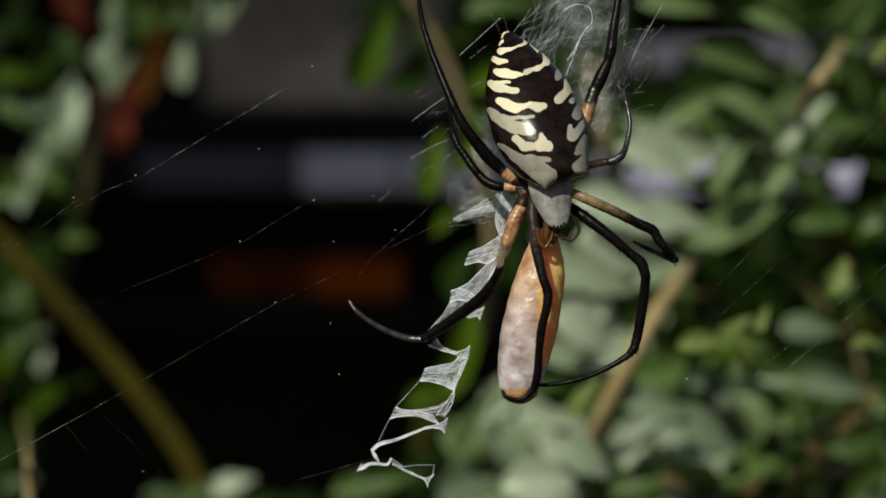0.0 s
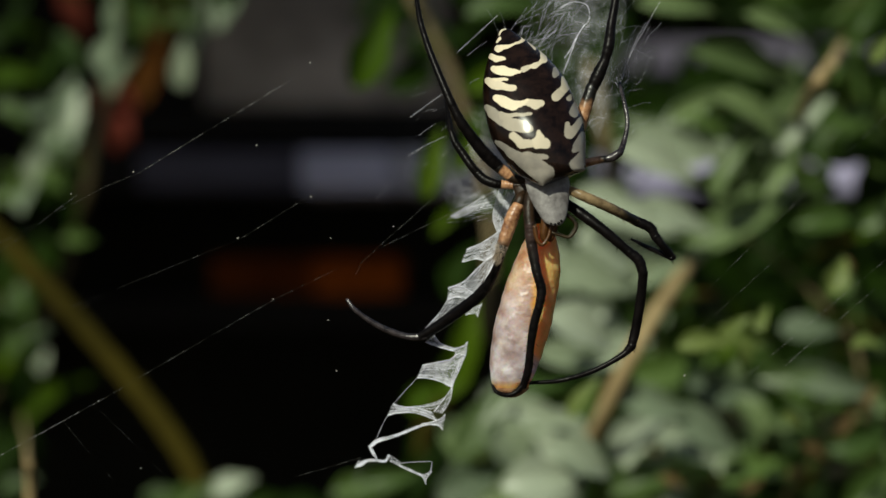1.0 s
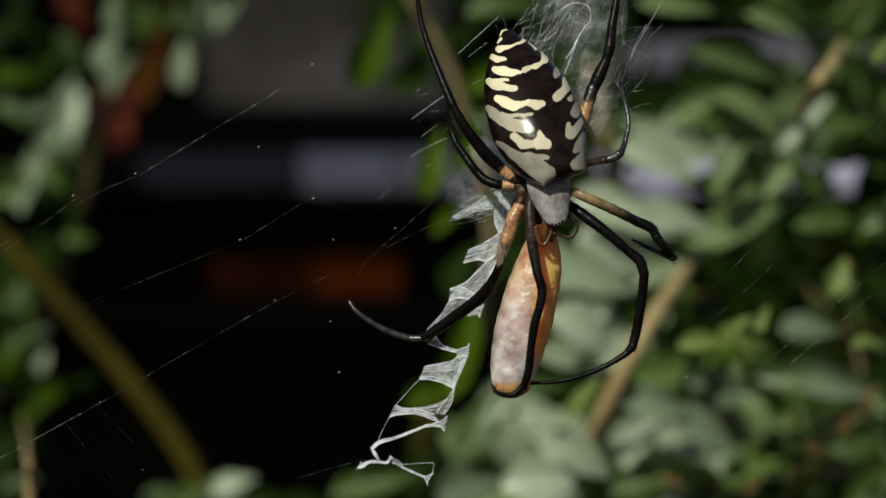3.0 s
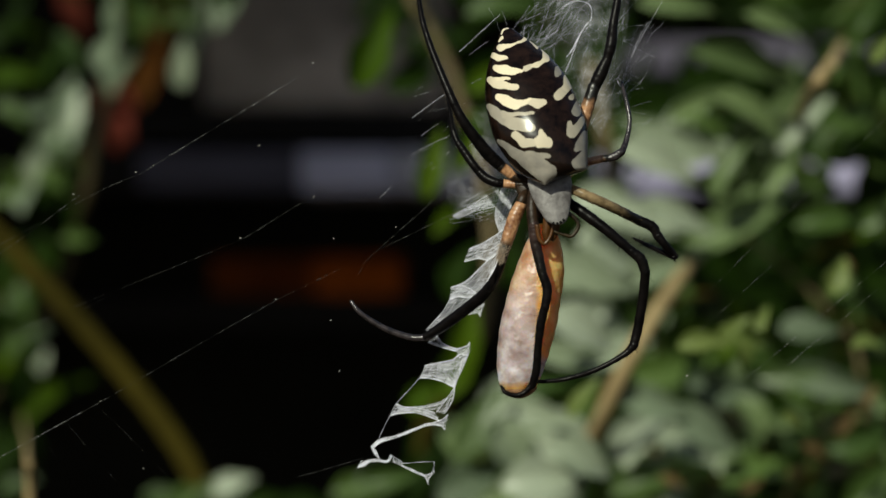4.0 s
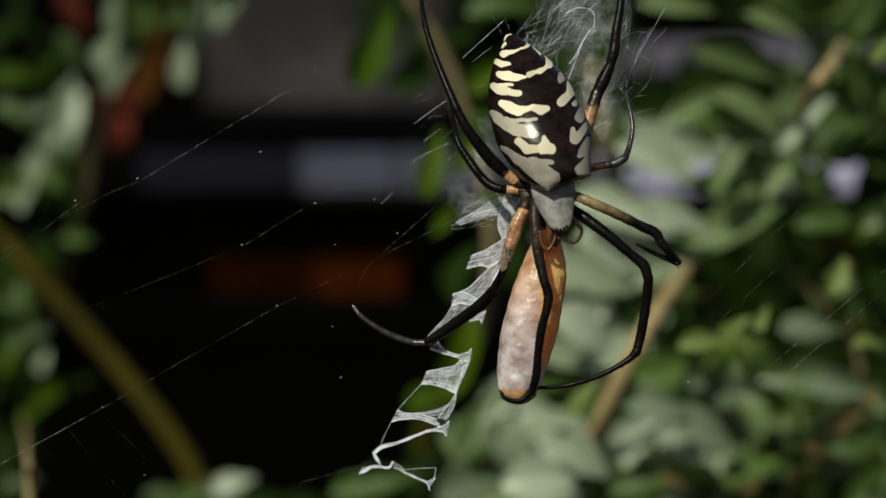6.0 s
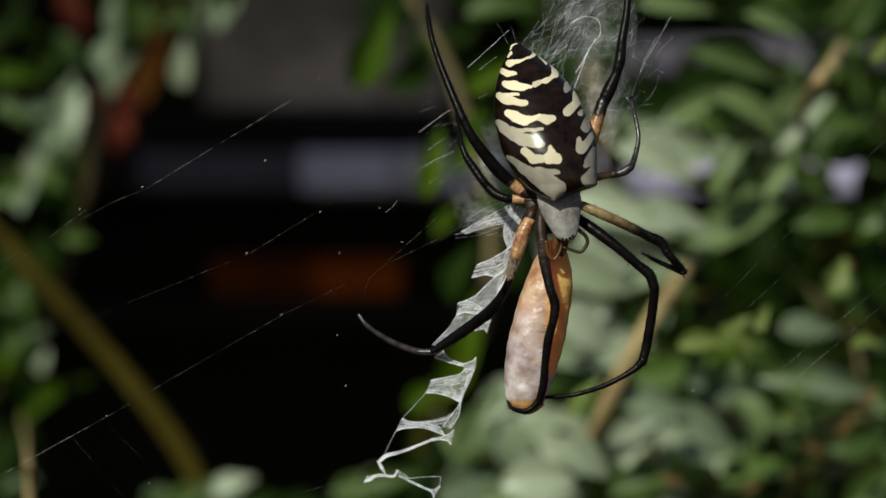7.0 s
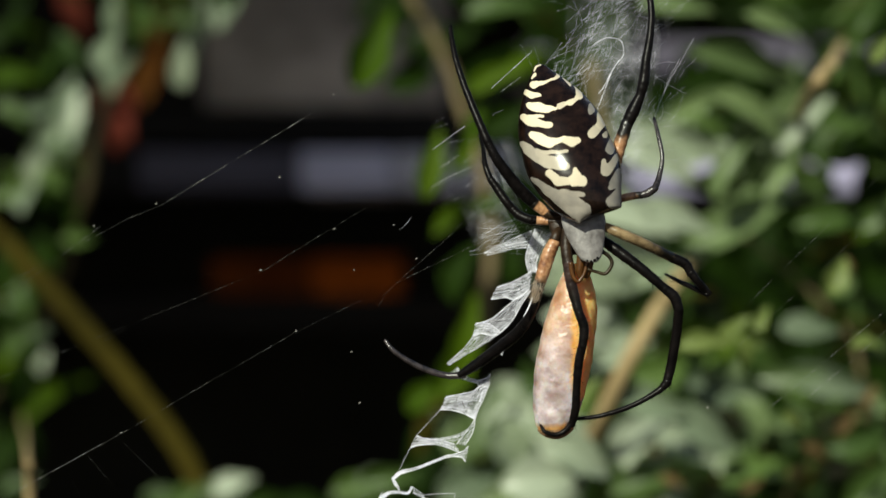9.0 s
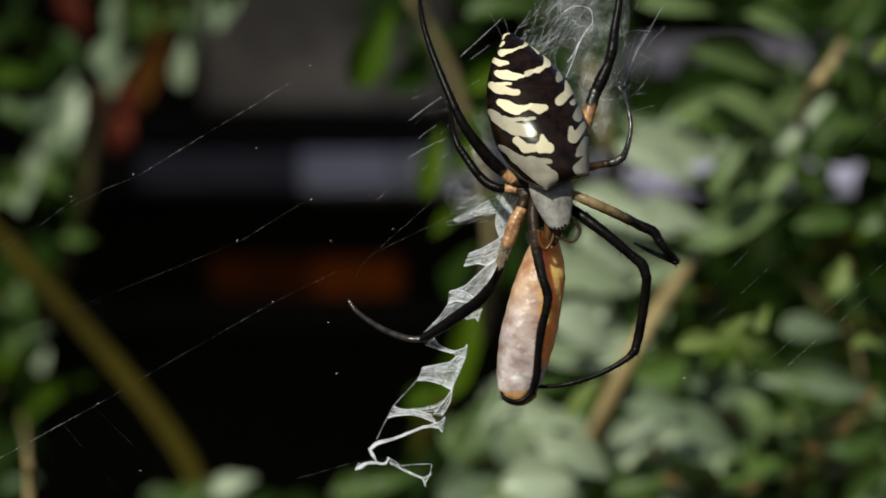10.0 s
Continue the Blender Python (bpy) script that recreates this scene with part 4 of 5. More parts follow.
# pale bands of the abdomen: runs of (across, down, half width), forty to the millimetre or so, with their warmth
BANDS = [
    (0.9, ((193, 106, 4), (203, 86, 5), (228, 75, 3))), (0.9, ((196, 126, 11), (184, 142, 6))),
    (0.9, ((190, 178, 20), (222, 172, 12), (262, 158, 7), (300, 147, 7), (322, 130, 11), (310, 112, 5))),
    (0.8, ((352, 145, 7), (372, 163, 11), (386, 178, 7))), (0.9, ((152, 222, 17), (180, 232, 18), (222, 233, 10)))]
BANDS += [
    (1.0, ((170, 288, 20), (215, 297, 27), (262, 303, 20), (302, 303, 8))), (0.6, ((324, 288, 17), (345, 281, 15))),
    (0.9, ((355, 278, 9), (385, 268, 17), (412, 255, 12), (432, 236, 21), (424, 200, 13), (413, 188, 6))),
    (0.8, ((132, 348, 17), (165, 368, 27), (222, 382, 19), (272, 388, 17))), (0.9, ((170, 345, 12), (235, 342, 8)))]
BANDS += [
    (1.0, ((182, 440, 20), (222, 462, 30), (272, 482, 27))), (0.95, ((272, 482, 26), (310, 470, 15), (342, 460, 15))),
    (0.7, ((345, 465, 17), (385, 474, 28), (418, 470, 18))), (0.25, ((128, 490, 15), (160, 520, 30), (215, 565, 27))),
    (0.35, ((200, 545, 33), (250, 580, 33), (310, 590, 34), (352, 604, 24))), (0.4, ((230, 535, 14), (300, 530, 10), (362, 526, 9)))]
BANDS += [
    (0.6, ((268, 640, 20), (312, 682, 27), (358, 685, 22))), (0.7, ((405, 620, 12), (412, 650, 22), (395, 680, 30), (440, 682, 30))),
    (0.1, ((178, 672, 10), (205, 690, 16), (275, 745, 28), (345, 785, 45), (415, 830, 56))),
    (0.15, ((330, 740, 16), (400, 755, 20), (448, 754, 12))), (0.1, ((440, 843, 52), (425, 890, 20)))]
BANDS += [
    (0.1, ((492, 288, 12), (496, 310, 19), (490, 325, 12))), (0.85, ((533, 330, 9), (550, 380, 24), (530, 402, 22))),
    (0.6, ((530, 402, 22), (496, 436, 25))), (0.5, ((566, 446, 14), (575, 430, 8))), (0.15, ((612, 440, 10), (605, 480, 22), (592, 520, 24)))]
BANDS += [
    (0.35, ((556, 580, 14), (568, 635, 26), (600, 600, 20), (628, 560, 18))), (0.1, ((640, 640, 20), (612, 700, 26), (590, 720, 12))),
    (0.1, ((640, 740, 22), (605, 795, 36), (635, 820, 20))), (0.1, ((642, 680, 14), (640, 780, 24)))]


def band_at(x, v):
    cx, cy = (x - 826.1) * 3, (v - 31.5) * 3
    cx += 2 * math.sin(cy * 0.07 + cx * 0.05)
    cy += 2 * math.sin(cx * 0.09 + 1.0)
    best, warm = -60.0, 0.5
    for wv, run in BANDS:
        for (x0, y0, r0), (x1, y1, r1) in zip(run, run[1:]):
            dx, dy = x1 - x0, y1 - y0
            t = max(0.0, min(1.0, ((cx - x0) * dx + (cy - y0) * dy) / (dx * dx + dy * dy + 1e-6)))
            d = r0 + (r1 - r0) * t - math.hypot(cx - x0 - dx * t, cy - y0 - dy * t)
            if d > best:
                best, warm = d, wv
    best += 1.2 * math.sin(cx * 0.31 + 0.5 * math.sin(cy * 0.2)) * math.sin(cy * 0.23 + 2)
    return max(0.0, min(1.0, 0.5 + best / 30)), warm


def leg(spider, name, runs, sides=14, bristles=0, pivot=None):
    """A leg in rigid joints: each run is (part name, material, rows of x, y, depth in mm, width)."""
    base = runs[0][2][0]
    holder = None
    rng = random.Random(len(name) + int(base[0]))
    for nm, material, rows in runs:
        bm = bmesh.new()
        q = spline(rows, 9)
        pts = [at(x, y, d * 0.00075) for x, y, d, w in q]
        radii = [w * 0.49 * U * (1 + 0.03 * math.sin(i * 1.7 + base[0])) for i, (x, y, d, w) in enumerate(q)]
        ends = []
        for a, b, r in ((pts[0], pts[1], radii[0]), (pts[-1], pts[-2], radii[-1])):
            out = (a - b).normalized() * r
            ends.append([(a + out * math.sin(k), r * math.cos(k)) for k in (0.5, 1.0, 1.4)])
        path = ends[0][::-1] + list(zip(pts, radii)) + ends[1]
        tube(bm, [c for c, r in path], [r for c, r in path], sides)
        tip = bm.verts.layers.float.new("tip")
        for i, vert in enumerate(bm.verts):
            along = max(0.0, min(1.0, (i // sides - 3) / (len(q) - 1)))
            vert[tip] = abs(2 * along - 1) if nm == "joint" else along
        for p, p2, (x, y, d, w) in zip(pts, pts[1:], q):
            for _ in range(bristles if material in (BLACK_LEG, OLIVE_LEG) else 0):
                a = rng.uniform(0, math.tau)
                along = (p2 - p).normalized()
                e = (along.orthogonal().normalized() * math.cos(a) + along.cross(along.orthogonal()).normalized() * math.sin(a) + along * rng.uniform(0.5, 1.2)).normalized()
                o = p.lerp(p2, rng.random())
                tube(bm, [o + e * w * 0.3 * U, o + e * (w * 0.5 + rng.choice((1.5, 2.5, 3.5, 5, 8)) * rng.uniform(0.8, 1.3)) * U], [0.6 * U, 0.15 * U], 3)
        if holder is None:
            holder = part(name, bm, material, spider, pivot=at(base[0], base[1], base[2] * 0.00075))
        else:
            part(nm, bm, material, holder)
    return holder


def build_spider():
    s = root("garden_spider", SPIDER, "large garden spider with black, yellow and cream banded abdomen", "spider")
    k = 1 / 2.553
    rows = [(66, 149, 166, 8), (72, 133, 183, 25), (90, 124, 207, 40), (130, 110, 265, 78), (200, 80, 352, 133), (290, 60, 425, 182), (380, 57, 466, 205), (480, 74, 508, 217), (560, 96, 521, 209), (620, 129, 521, 194),
            (670, 165, 521, 172), (692, 184, 522, 160), (707, 199, 518, 150), (720, 213, 490, 140), (740, 240, 430, 123), (760, 274, 374, 102), (778, 315, 333, 80)]
    rows = [(30 + v * k, 840 + l * k, 840 + r * k, d * k) for v, l, r, d in rows]
    part("abdomen", lofted(rows, 16, 160, 0.86, -0.0056, -0.38, band_at), ABDOMEN, s, "glossy black abdomen with yellow and cream bands")
    head = [(316, 938, 1013), (332, 938, 1016), (355, 945, 1015), (372, 954, 1013), (385, 962, 1011), (394, 968, 1008), (400, 974, 1004), (404, 982, 999)]
    part("carapace", lofted(head, 6, 40, 0.5, -0.0086, -0.30), CARAPACE, s, "silvery grey carapace")
    under = [(300, 940, 990), (318, 922, 1010), (335, 916, 1014), (355, 922, 1012), (375, 934, 1006), (392, 948, 998)]
    part("sternum", lofted(under, 6, 32, 0.24, -0.0036, -0.2), HIP_BROWN, s, "dark underside between the legs")
    for x, y, r in ((990, 402, 2.2), (996, 400, 2.6), (1001, 396, 2.4), (983, 401, 1.8)):
        bm = bmesh.new()
        bmesh.ops.create_uvsphere(bm, u_segments=10, v_segments=8, radius=r * U, matrix=Matrix.Translation(at(x, y, -0.0100)))
        part("eye", bm, BLACK_LEG, s, "tiny shiny black eye")
    for rows in ([(974, 392), (972, 408), (970, 424), (976, 434)], [(988, 394), (986, 410), (983, 424), (979, 432)]):
        bm = bmesh.new()
        q = spline(rows, 4)
        tube(bm, [at(x, y, -0.0074) for x, y in q], [(8.5 - 5 * (i / len(q)) ** 2) * U for i in range(len(q))], 10)
        part("jaw", bm, JAW, s, "amber-brown jaw")
    for rows, r, m in (([(1008, 383), (1023, 395), (1027, 408), (1016, 424), (1000, 421), (984, 416)], 3.9, PALP), ([(954, 404), (956, 420), (960, 432), (968, 438), (978, 424), (983, 404)], 4.2, JAW)):
        bm = bmesh.new()
        q = spline(rows, 5)
        tube(bm, [at(x, y, -0.0082) for x, y in q], [(r - 0.35 * r * i / len(q)) * U for i in range(len(q))], 8)
        part("palp", bm, m, s)
    legs = {}
    legs["back_left"] = leg(s, "leg", [
        ("hip", HIP_BROWN, [(942, 326, -5, 14), (924, 323, -5, 16), (911, 318, -5, 17)]),
        ("joint", BROWN_LEG, [(917, 321, -5, 16), (905, 312, -5, 19), (890, 301, -5.2, 20)]),
        ("femur", BLACK_LEG, [(896, 305, -5, 19), (878, 289, -5.4, 22.5), (859, 269, -6, 22), (826, 225, -7, 18), (808, 192, -7, 15)]),
        ("shin", BLACK_LEG, [(808, 192, -7, 16), (790, 150, -6, 14), (768, 95, -4, 12), (752, 45, -2, 10), (745, 5, 0, 8), (744, -12, 1, 4)])], bristles=5)
    legs["third_left"] = leg(s, "leg", [
        ("hip", HIP_BROWN, [(938, 333, -5, 13), (922, 333, -4.5, 14), (912, 332, -4, 14)]),
        ("joint", BROWN_LEG, [(922, 333, -4.4, 13), (907, 332, -4, 16), (890, 331, -4, 16)]),
        ("femur", BLACK_LEG, [(898, 331, -4, 15), (882, 330, -4, 17), (864, 322, -3.4, 17), (852, 311, -3, 16)]),
        ("knee", BLACK_LEG, [(853, 312, -3, 15.5), (842, 299, -3, 15), (828, 279, -2.4, 15), (815, 260, -2, 13.5)]),
        ("shin", BLACK_LEG, [(815, 262, -2, 12), (805, 235, -1, 10), (801, 205, 1, 7), (795, 180, 3, 4)])], bristles=5)
    legs["back_right"] = leg(s, "leg", [
        ("femur", BROWN_LEG, [(1012, 300, -3, 18), (1030, 240, -3, 24), (1042, 200, -3, 24), (1055, 160, -3, 22)]),
        ("knee", BLACK_LEG, [(1055, 162, -3, 21), (1066, 138, -3, 24), (1078, 112, -3, 18)]),
        ("shin", BLACK_LEG, [(1078, 112, -3, 17), (1085, 85, -3, 20), (1089, 50, -2, 17), (1097, 0, -1, 14), (1098, -50, 0, 12), (1085, -120, 2, 9), (1075, -190, 3, 5)])], bristles=5)
    legs["third_right"] = leg(s, "leg", [
        ("hip", BROWN_LEG, [(1005, 318, -3, 15), (1035, 297, -3, 15), (1062, 289, -3, 14), (1084, 286, -3, 13)]),
        ("knee", GREY_LEG, [(1080, 287, -3, 13), (1092, 283, -3, 15), (1104, 275, -3, 14)]),
        ("shin", GREY_LEG, [(1104, 276, -3, 13), (1112, 255, -2, 10), (1118, 222, -1, 8), (1113, 190, 0, 8), (1104, 152, 2, 6)])], bristles=5)
    legs["second_right"] = leg(s, "leg", [
        ("femur", OLIVE_LEG, [(1006, 337, -10, 14), (1040, 352, -11.5, 18), (1085, 372, -10, 18), (1135, 397, -6, 17)]),
        ("knee", BLACK_LEG, [(1133, 396, -6, 18), (1158, 408, -6, 18), (1168, 425, -6, 15)]),
        ("shin", BLACK_LEG, [(1168, 424, -6, 17), (1178, 437, -6, 14), (1192, 453, -5, 14), (1200, 461, -5, 8)]),
        ("foot", BLACK_LEG, [(1196, 462, -5, 9), (1175, 452, -3, 9), (1150, 441, 0, 8), (1125, 428, 3, 4)])], bristles=5)
    legs["front_right"] = leg(s, "leg", [
        ("femur", BLACK_LEG, [(1006, 362, -7, 16), (1040, 386, -8, 20), (1080, 416, -9, 18), (1122, 452, -9, 16)]),
        ("knee", BLACK_LEG, [(1120, 450, -9, 17), (1138, 466, -9, 19), (1146, 490, -9, 17)]),
        ("shin", BLACK_LEG, [(1146, 488, -9, 17), (1142, 530, -8, 17), (1132, 590, -7, 17), (1124, 620, -7, 15)]),
        ("foot", BLACK_LEG, [(1126, 616, -7, 16), (1108, 634, -7, 11), (1060, 660, -7, 9), (1010, 676, -7, 8), (975, 681, -6, 7), (944, 682, -5, 6), (926, 683, -4.5, 5)])], bristles=5)
    legs["second_left"] = leg(s, "leg", [
        ("hip", HIP_BROWN, [(952, 336, -5, 13), (946, 352, -8.5, 18), (944, 378, -9.5, 20), (946, 408, -10, 20)]),
        ("femur", FEMUR_BROWN, [(946, 403, -10, 20), (947, 420, -10, 20), (950, 445, -10, 19), (960, 495, -10.5, 16)]),
        ("knee", BLACK_LEG, [(960, 492, -10.5, 16), (967, 520, -10.5, 17), (962, 552, -10.5, 15)]),
        ("shin", BLACK_LEG, [(962, 550, -10.5, 15), (954, 580, -10, 16), (948, 620, -9.5, 14), (944, 660, -8.5, 15), (936, 688, -7.5, 13)]),
        ("foot", BLACK_LEG, [(938, 684, -7.5, 12), (922, 700, -7.5, 9), (905, 705, -7.5, 8), (888, 699, -7.5, 7), (881, 688, -7, 4)])], bristles=5)
    legs["front_left"] = leg(s, "leg", [
        ("hip", HIP_BROWN, [(945, 342, -3, 14), (931, 355, -6.5, 20), (923, 372, -7, 18)]),
        ("femur", BROWN_LEG, [(924, 371, -7, 22), (914, 392, -7, 25), (903, 425, -7, 23), (894, 452, -7, 19)]),
        ("knee", BLACK_LEG, [(895, 450, -7, 19), (884, 486, -6.5, 18), (870, 515, -5, 17)]),
        ("shin", BLACK_LEG, [(871, 511, -5, 19), (853, 532, -3, 21), (818, 559, 0, 21), (786, 582, 2, 20), (755, 601, 3, 14)]),
        ("foot", GREY_LEG, [(760, 602, 3, 13), (730, 602, 3.5, 12), (690, 589, 3.5, 11), (655, 569, 3.5, 9), (635, 553, 3.5, 8), (624, 538, 4, 6)])], bristles=5)
    # pale hairs on the knee and shin of the stretched leg
    rng = random.Random(31)
    bm = bmesh.new()
    q = spline([(898, 436), (890, 462), (880, 492), (866, 518), (840, 543), (800, 573), (762, 599)], 12)
    for i in range(len(q) - 1):
        for _ in range(26 if i < 14 else 0):
            k = rng.random()
            x, y = q[i][0] + (q[i + 1][0] - q[i][0]) * k, q[i][1] + (q[i + 1][1] - q[i][1]) * k
            side = rng.uniform(-1, 0.9)
            o = at(x + side * 7, y + side * 5, -0.0058 + rng.uniform(-0.0003, 0.0006))
            e = Vector((rng.gauss(-0.5, 0.45), rng.gauss(-0.5, 0.5), -rng.uniform(0.4, 1.1))).normalized()
            tube(bm, [o, o + e * rng.uniform(6, 16) * U], [0.26 * U, 0.1 * U], 3)
    part("hairs", bm, HAIR, legs["front_left"], "pale fuzzy hairs", kind="stuff")
    bm = bmesh.new()
    q = spline([(884, 466), (879, 478), (873, 490), (867, 499)], 5)
    tube(bm, [at(x, y, -0.0062) for x, y in q], [(0.5 + 0.9 * math.sin(i / (len(q) - 1) * math.pi)) * U for i in range(len(q))], 6)
    part("silk_thread", bm, SILK_BAND, legs["front_left"], "bright silk thread stuck along the knee")
    return s, legs


spider, LEGS = build_spider()


# ---- what moves: the web sways in the wind with the spider and its prey ----
def sway(place, dx, dy, turn=0.0, spin=0.0):
    s = U * (REACH + place[1]) / REACH
    return pose(place[0] + dx * s, place[1], place[2] - dy * s, 0, turn, spin)


def motions():
    walk(spider, [
        (0.0, sway(SPIDER, -3.1, 0.0)), (0.2, sway(SPIDER, 5.1, 8.0)), (0.5, sway(SPIDER, -2.0, 0.8, -1.2)), (0.7, sway(SPIDER, -2.6, -2.7)),
        (1.0, sway(SPIDER, -7.7, -4.6)), (1.2, sway(SPIDER, -14.8, -14.9)), (1.5, sway(SPIDER, 1.5, 3.0)), (1.7, sway(SPIDER, -5.7, 6.5)),
        (2.0, sway(SPIDER, 6.1, 7.7)), (2.2, sway(SPIDER, -12.6, -2.7)), (2.5, sway(SPIDER, 18.4, 17.5)), (2.7, sway(SPIDER, -0.7, 1.8)),
        (3.8, sway(SPIDER, -9.2, -7.4)), (4.0, sway(SPIDER, -3.8, -6.2)), (4.2, sway(SPIDER, 3.5, 1.9)), (4.5, sway(SPIDER, 0.0, 0.0)),
        (4.7, sway(SPIDER, 0.9, 1.1)), (5.0, sway(SPIDER, -6.1, -1.5)), (5.2, sway(SPIDER, 2.4, 5.0)), (5.5, sway(SPIDER, -6.1, 0.0)),
        (5.7, sway(SPIDER, -1.8, 1.9)), (6.8, sway(SPIDER, 5.9, 16.1)), (7.0, sway(SPIDER, 12.2, 21.5)), (7.2, sway(SPIDER, 12.9, 22.2)),
        (7.5, sway(SPIDER, 23.0, 36.8)), (7.7, sway(SPIDER, 32.0, 46.5)), (8.0, sway(SPIDER, 39.0, 53.0)), (8.1, sway(SPIDER, 47.1, 72.9)),
        (8.2, sway(SPIDER, 92.5, 107.3)), (8.3, sway(SPIDER, 128.7, 143.0)), (8.4, sway(SPIDER, 146.0, 155.0)), (8.5, sway(SPIDER, 120.9, 130.2)),
        (8.6, sway(SPIDER, 73.0, 97.2)), (8.7, sway(SPIDER, 52.5, 72.2)), (8.8, sway(SPIDER, 47.2, 63.4)), (9.0, sway(SPIDER, 55.1, 59.7)),
        (9.1, sway(SPIDER, 39.4, 47.6)), (9.2, sway(SPIDER, 10.2, 18.1)), (9.3, sway(SPIDER, -14.4, -10.1)), (9.5, sway(SPIDER, -10.7, -5.3)),
        (9.7, sway(SPIDER, 21.1, 16.8)), (10.0, sway(SPIDER, -1.5, 3.0))])
    walk(prey_bundle, [
        (0.0, sway(PREY_AT, -3.1, 3.7, -1.9, -5)), (0.2, sway(PREY_AT, 5.1, 12.6, -3.4, -8)), (0.5, sway(PREY_AT, 1.0, 5.0, -4.6, -13)), (0.7, sway(PREY_AT, -2.6, -1.1, -1.5, -12)),
        (1.0, sway(PREY_AT, -7.7, -5.8, 0.3, -6)), (1.2, sway(PREY_AT, -14.8, -15.2, -0.5, -2)), (1.5, sway(PREY_AT, 1.5, 2.4, 4.0, 13)), (1.7, sway(PREY_AT, -5.7, 4.4, 2.6, 6)),
        (2.0, sway(PREY_AT, 6.1, 7.7, 0.6, 2)), (2.2, sway(PREY_AT, -12.6, -3.9, 1.4, 2)), (2.5, sway(PREY_AT, 18.4, 18.5, 0.0, 2)), (2.7, sway(PREY_AT, -0.7, 1.6, 0.5, 0)),
        (3.8, sway(PREY_AT, -8.5, -8.5, 0.0, -10)), (4.0, sway(PREY_AT, -3.8, -6.1, -1.7, -5)), (4.2, sway(PREY_AT, 3.5, 1.3, -0.5, 0)), (4.5, sway(PREY_AT, 0.0, 0.0, 0.0, 0)),
        (4.7, sway(PREY_AT, 0.9, 0.8, 0.3, -0)), (5.0, sway(PREY_AT, -6.1, -1.5, 0.3, -1)), (5.2, sway(PREY_AT, 2.4, 4.4, 0.2, -1)), (5.5, sway(PREY_AT, -6.1, 0.6, -0.3, -2)),
        (5.7, sway(PREY_AT, -1.8, 2.6, -0.4, -2)), (6.8, sway(PREY_AT, 5.9, 17.2, -0.9, -2)), (7.0, sway(PREY_AT, 12.2, 22.7, -1.0, -2)), (7.2, sway(PREY_AT, 12.9, 23.7, -1.6, -1)),
        (7.5, sway(PREY_AT, 23.0, 38.6, -2.5, 2)), (7.7, sway(PREY_AT, 31.0, 48.5, -2.0, 3)), (8.0, sway(PREY_AT, 35.2, 55.0, -4.1, 5)), (8.1, sway(PREY_AT, 47.1, 78.9, -4.7, 5)),
        (8.2, sway(PREY_AT, 92.5, 110.8, -3.2, 5)), (8.3, sway(PREY_AT, 128.7, 144.1, -2.5, 4)), (8.4, sway(PREY_AT, 146.0, 157.0, -0.4, 4)), (8.5, sway(PREY_AT, 120.9, 135.1, -1.6, 4)),
        (8.6, sway(PREY_AT, 73.0, 103.2, -1.1, 2)), (8.7, sway(PREY_AT, 52.5, 76.9, -1.2, -1)), (8.8, sway(PREY_AT, 46.5, 67.0, -3.8, -6)), (9.0, sway(PREY_AT, 52.0, 64.7, -3.6, -5)),
        (9.1, sway(PREY_AT, 39.4, 49.2, -3.0, -6)), (9.2, sway(PREY_AT, 10.2, 20.4, -2.2, -3)), (9.3, sway(PREY_AT, -14.4, -6.2, -1.9, -1)), (9.5, sway(PREY_AT, -11.5, 0.0, -3.2, 4)),
        (9.7, sway(PREY_AT, 21.1, 22.2, -3.5, 2)), (10.0, sway(PREY_AT, -1.5, 7.3, -1.2, 0))])
    held = LEGS["second_left"]
    rest = held.location.copy()
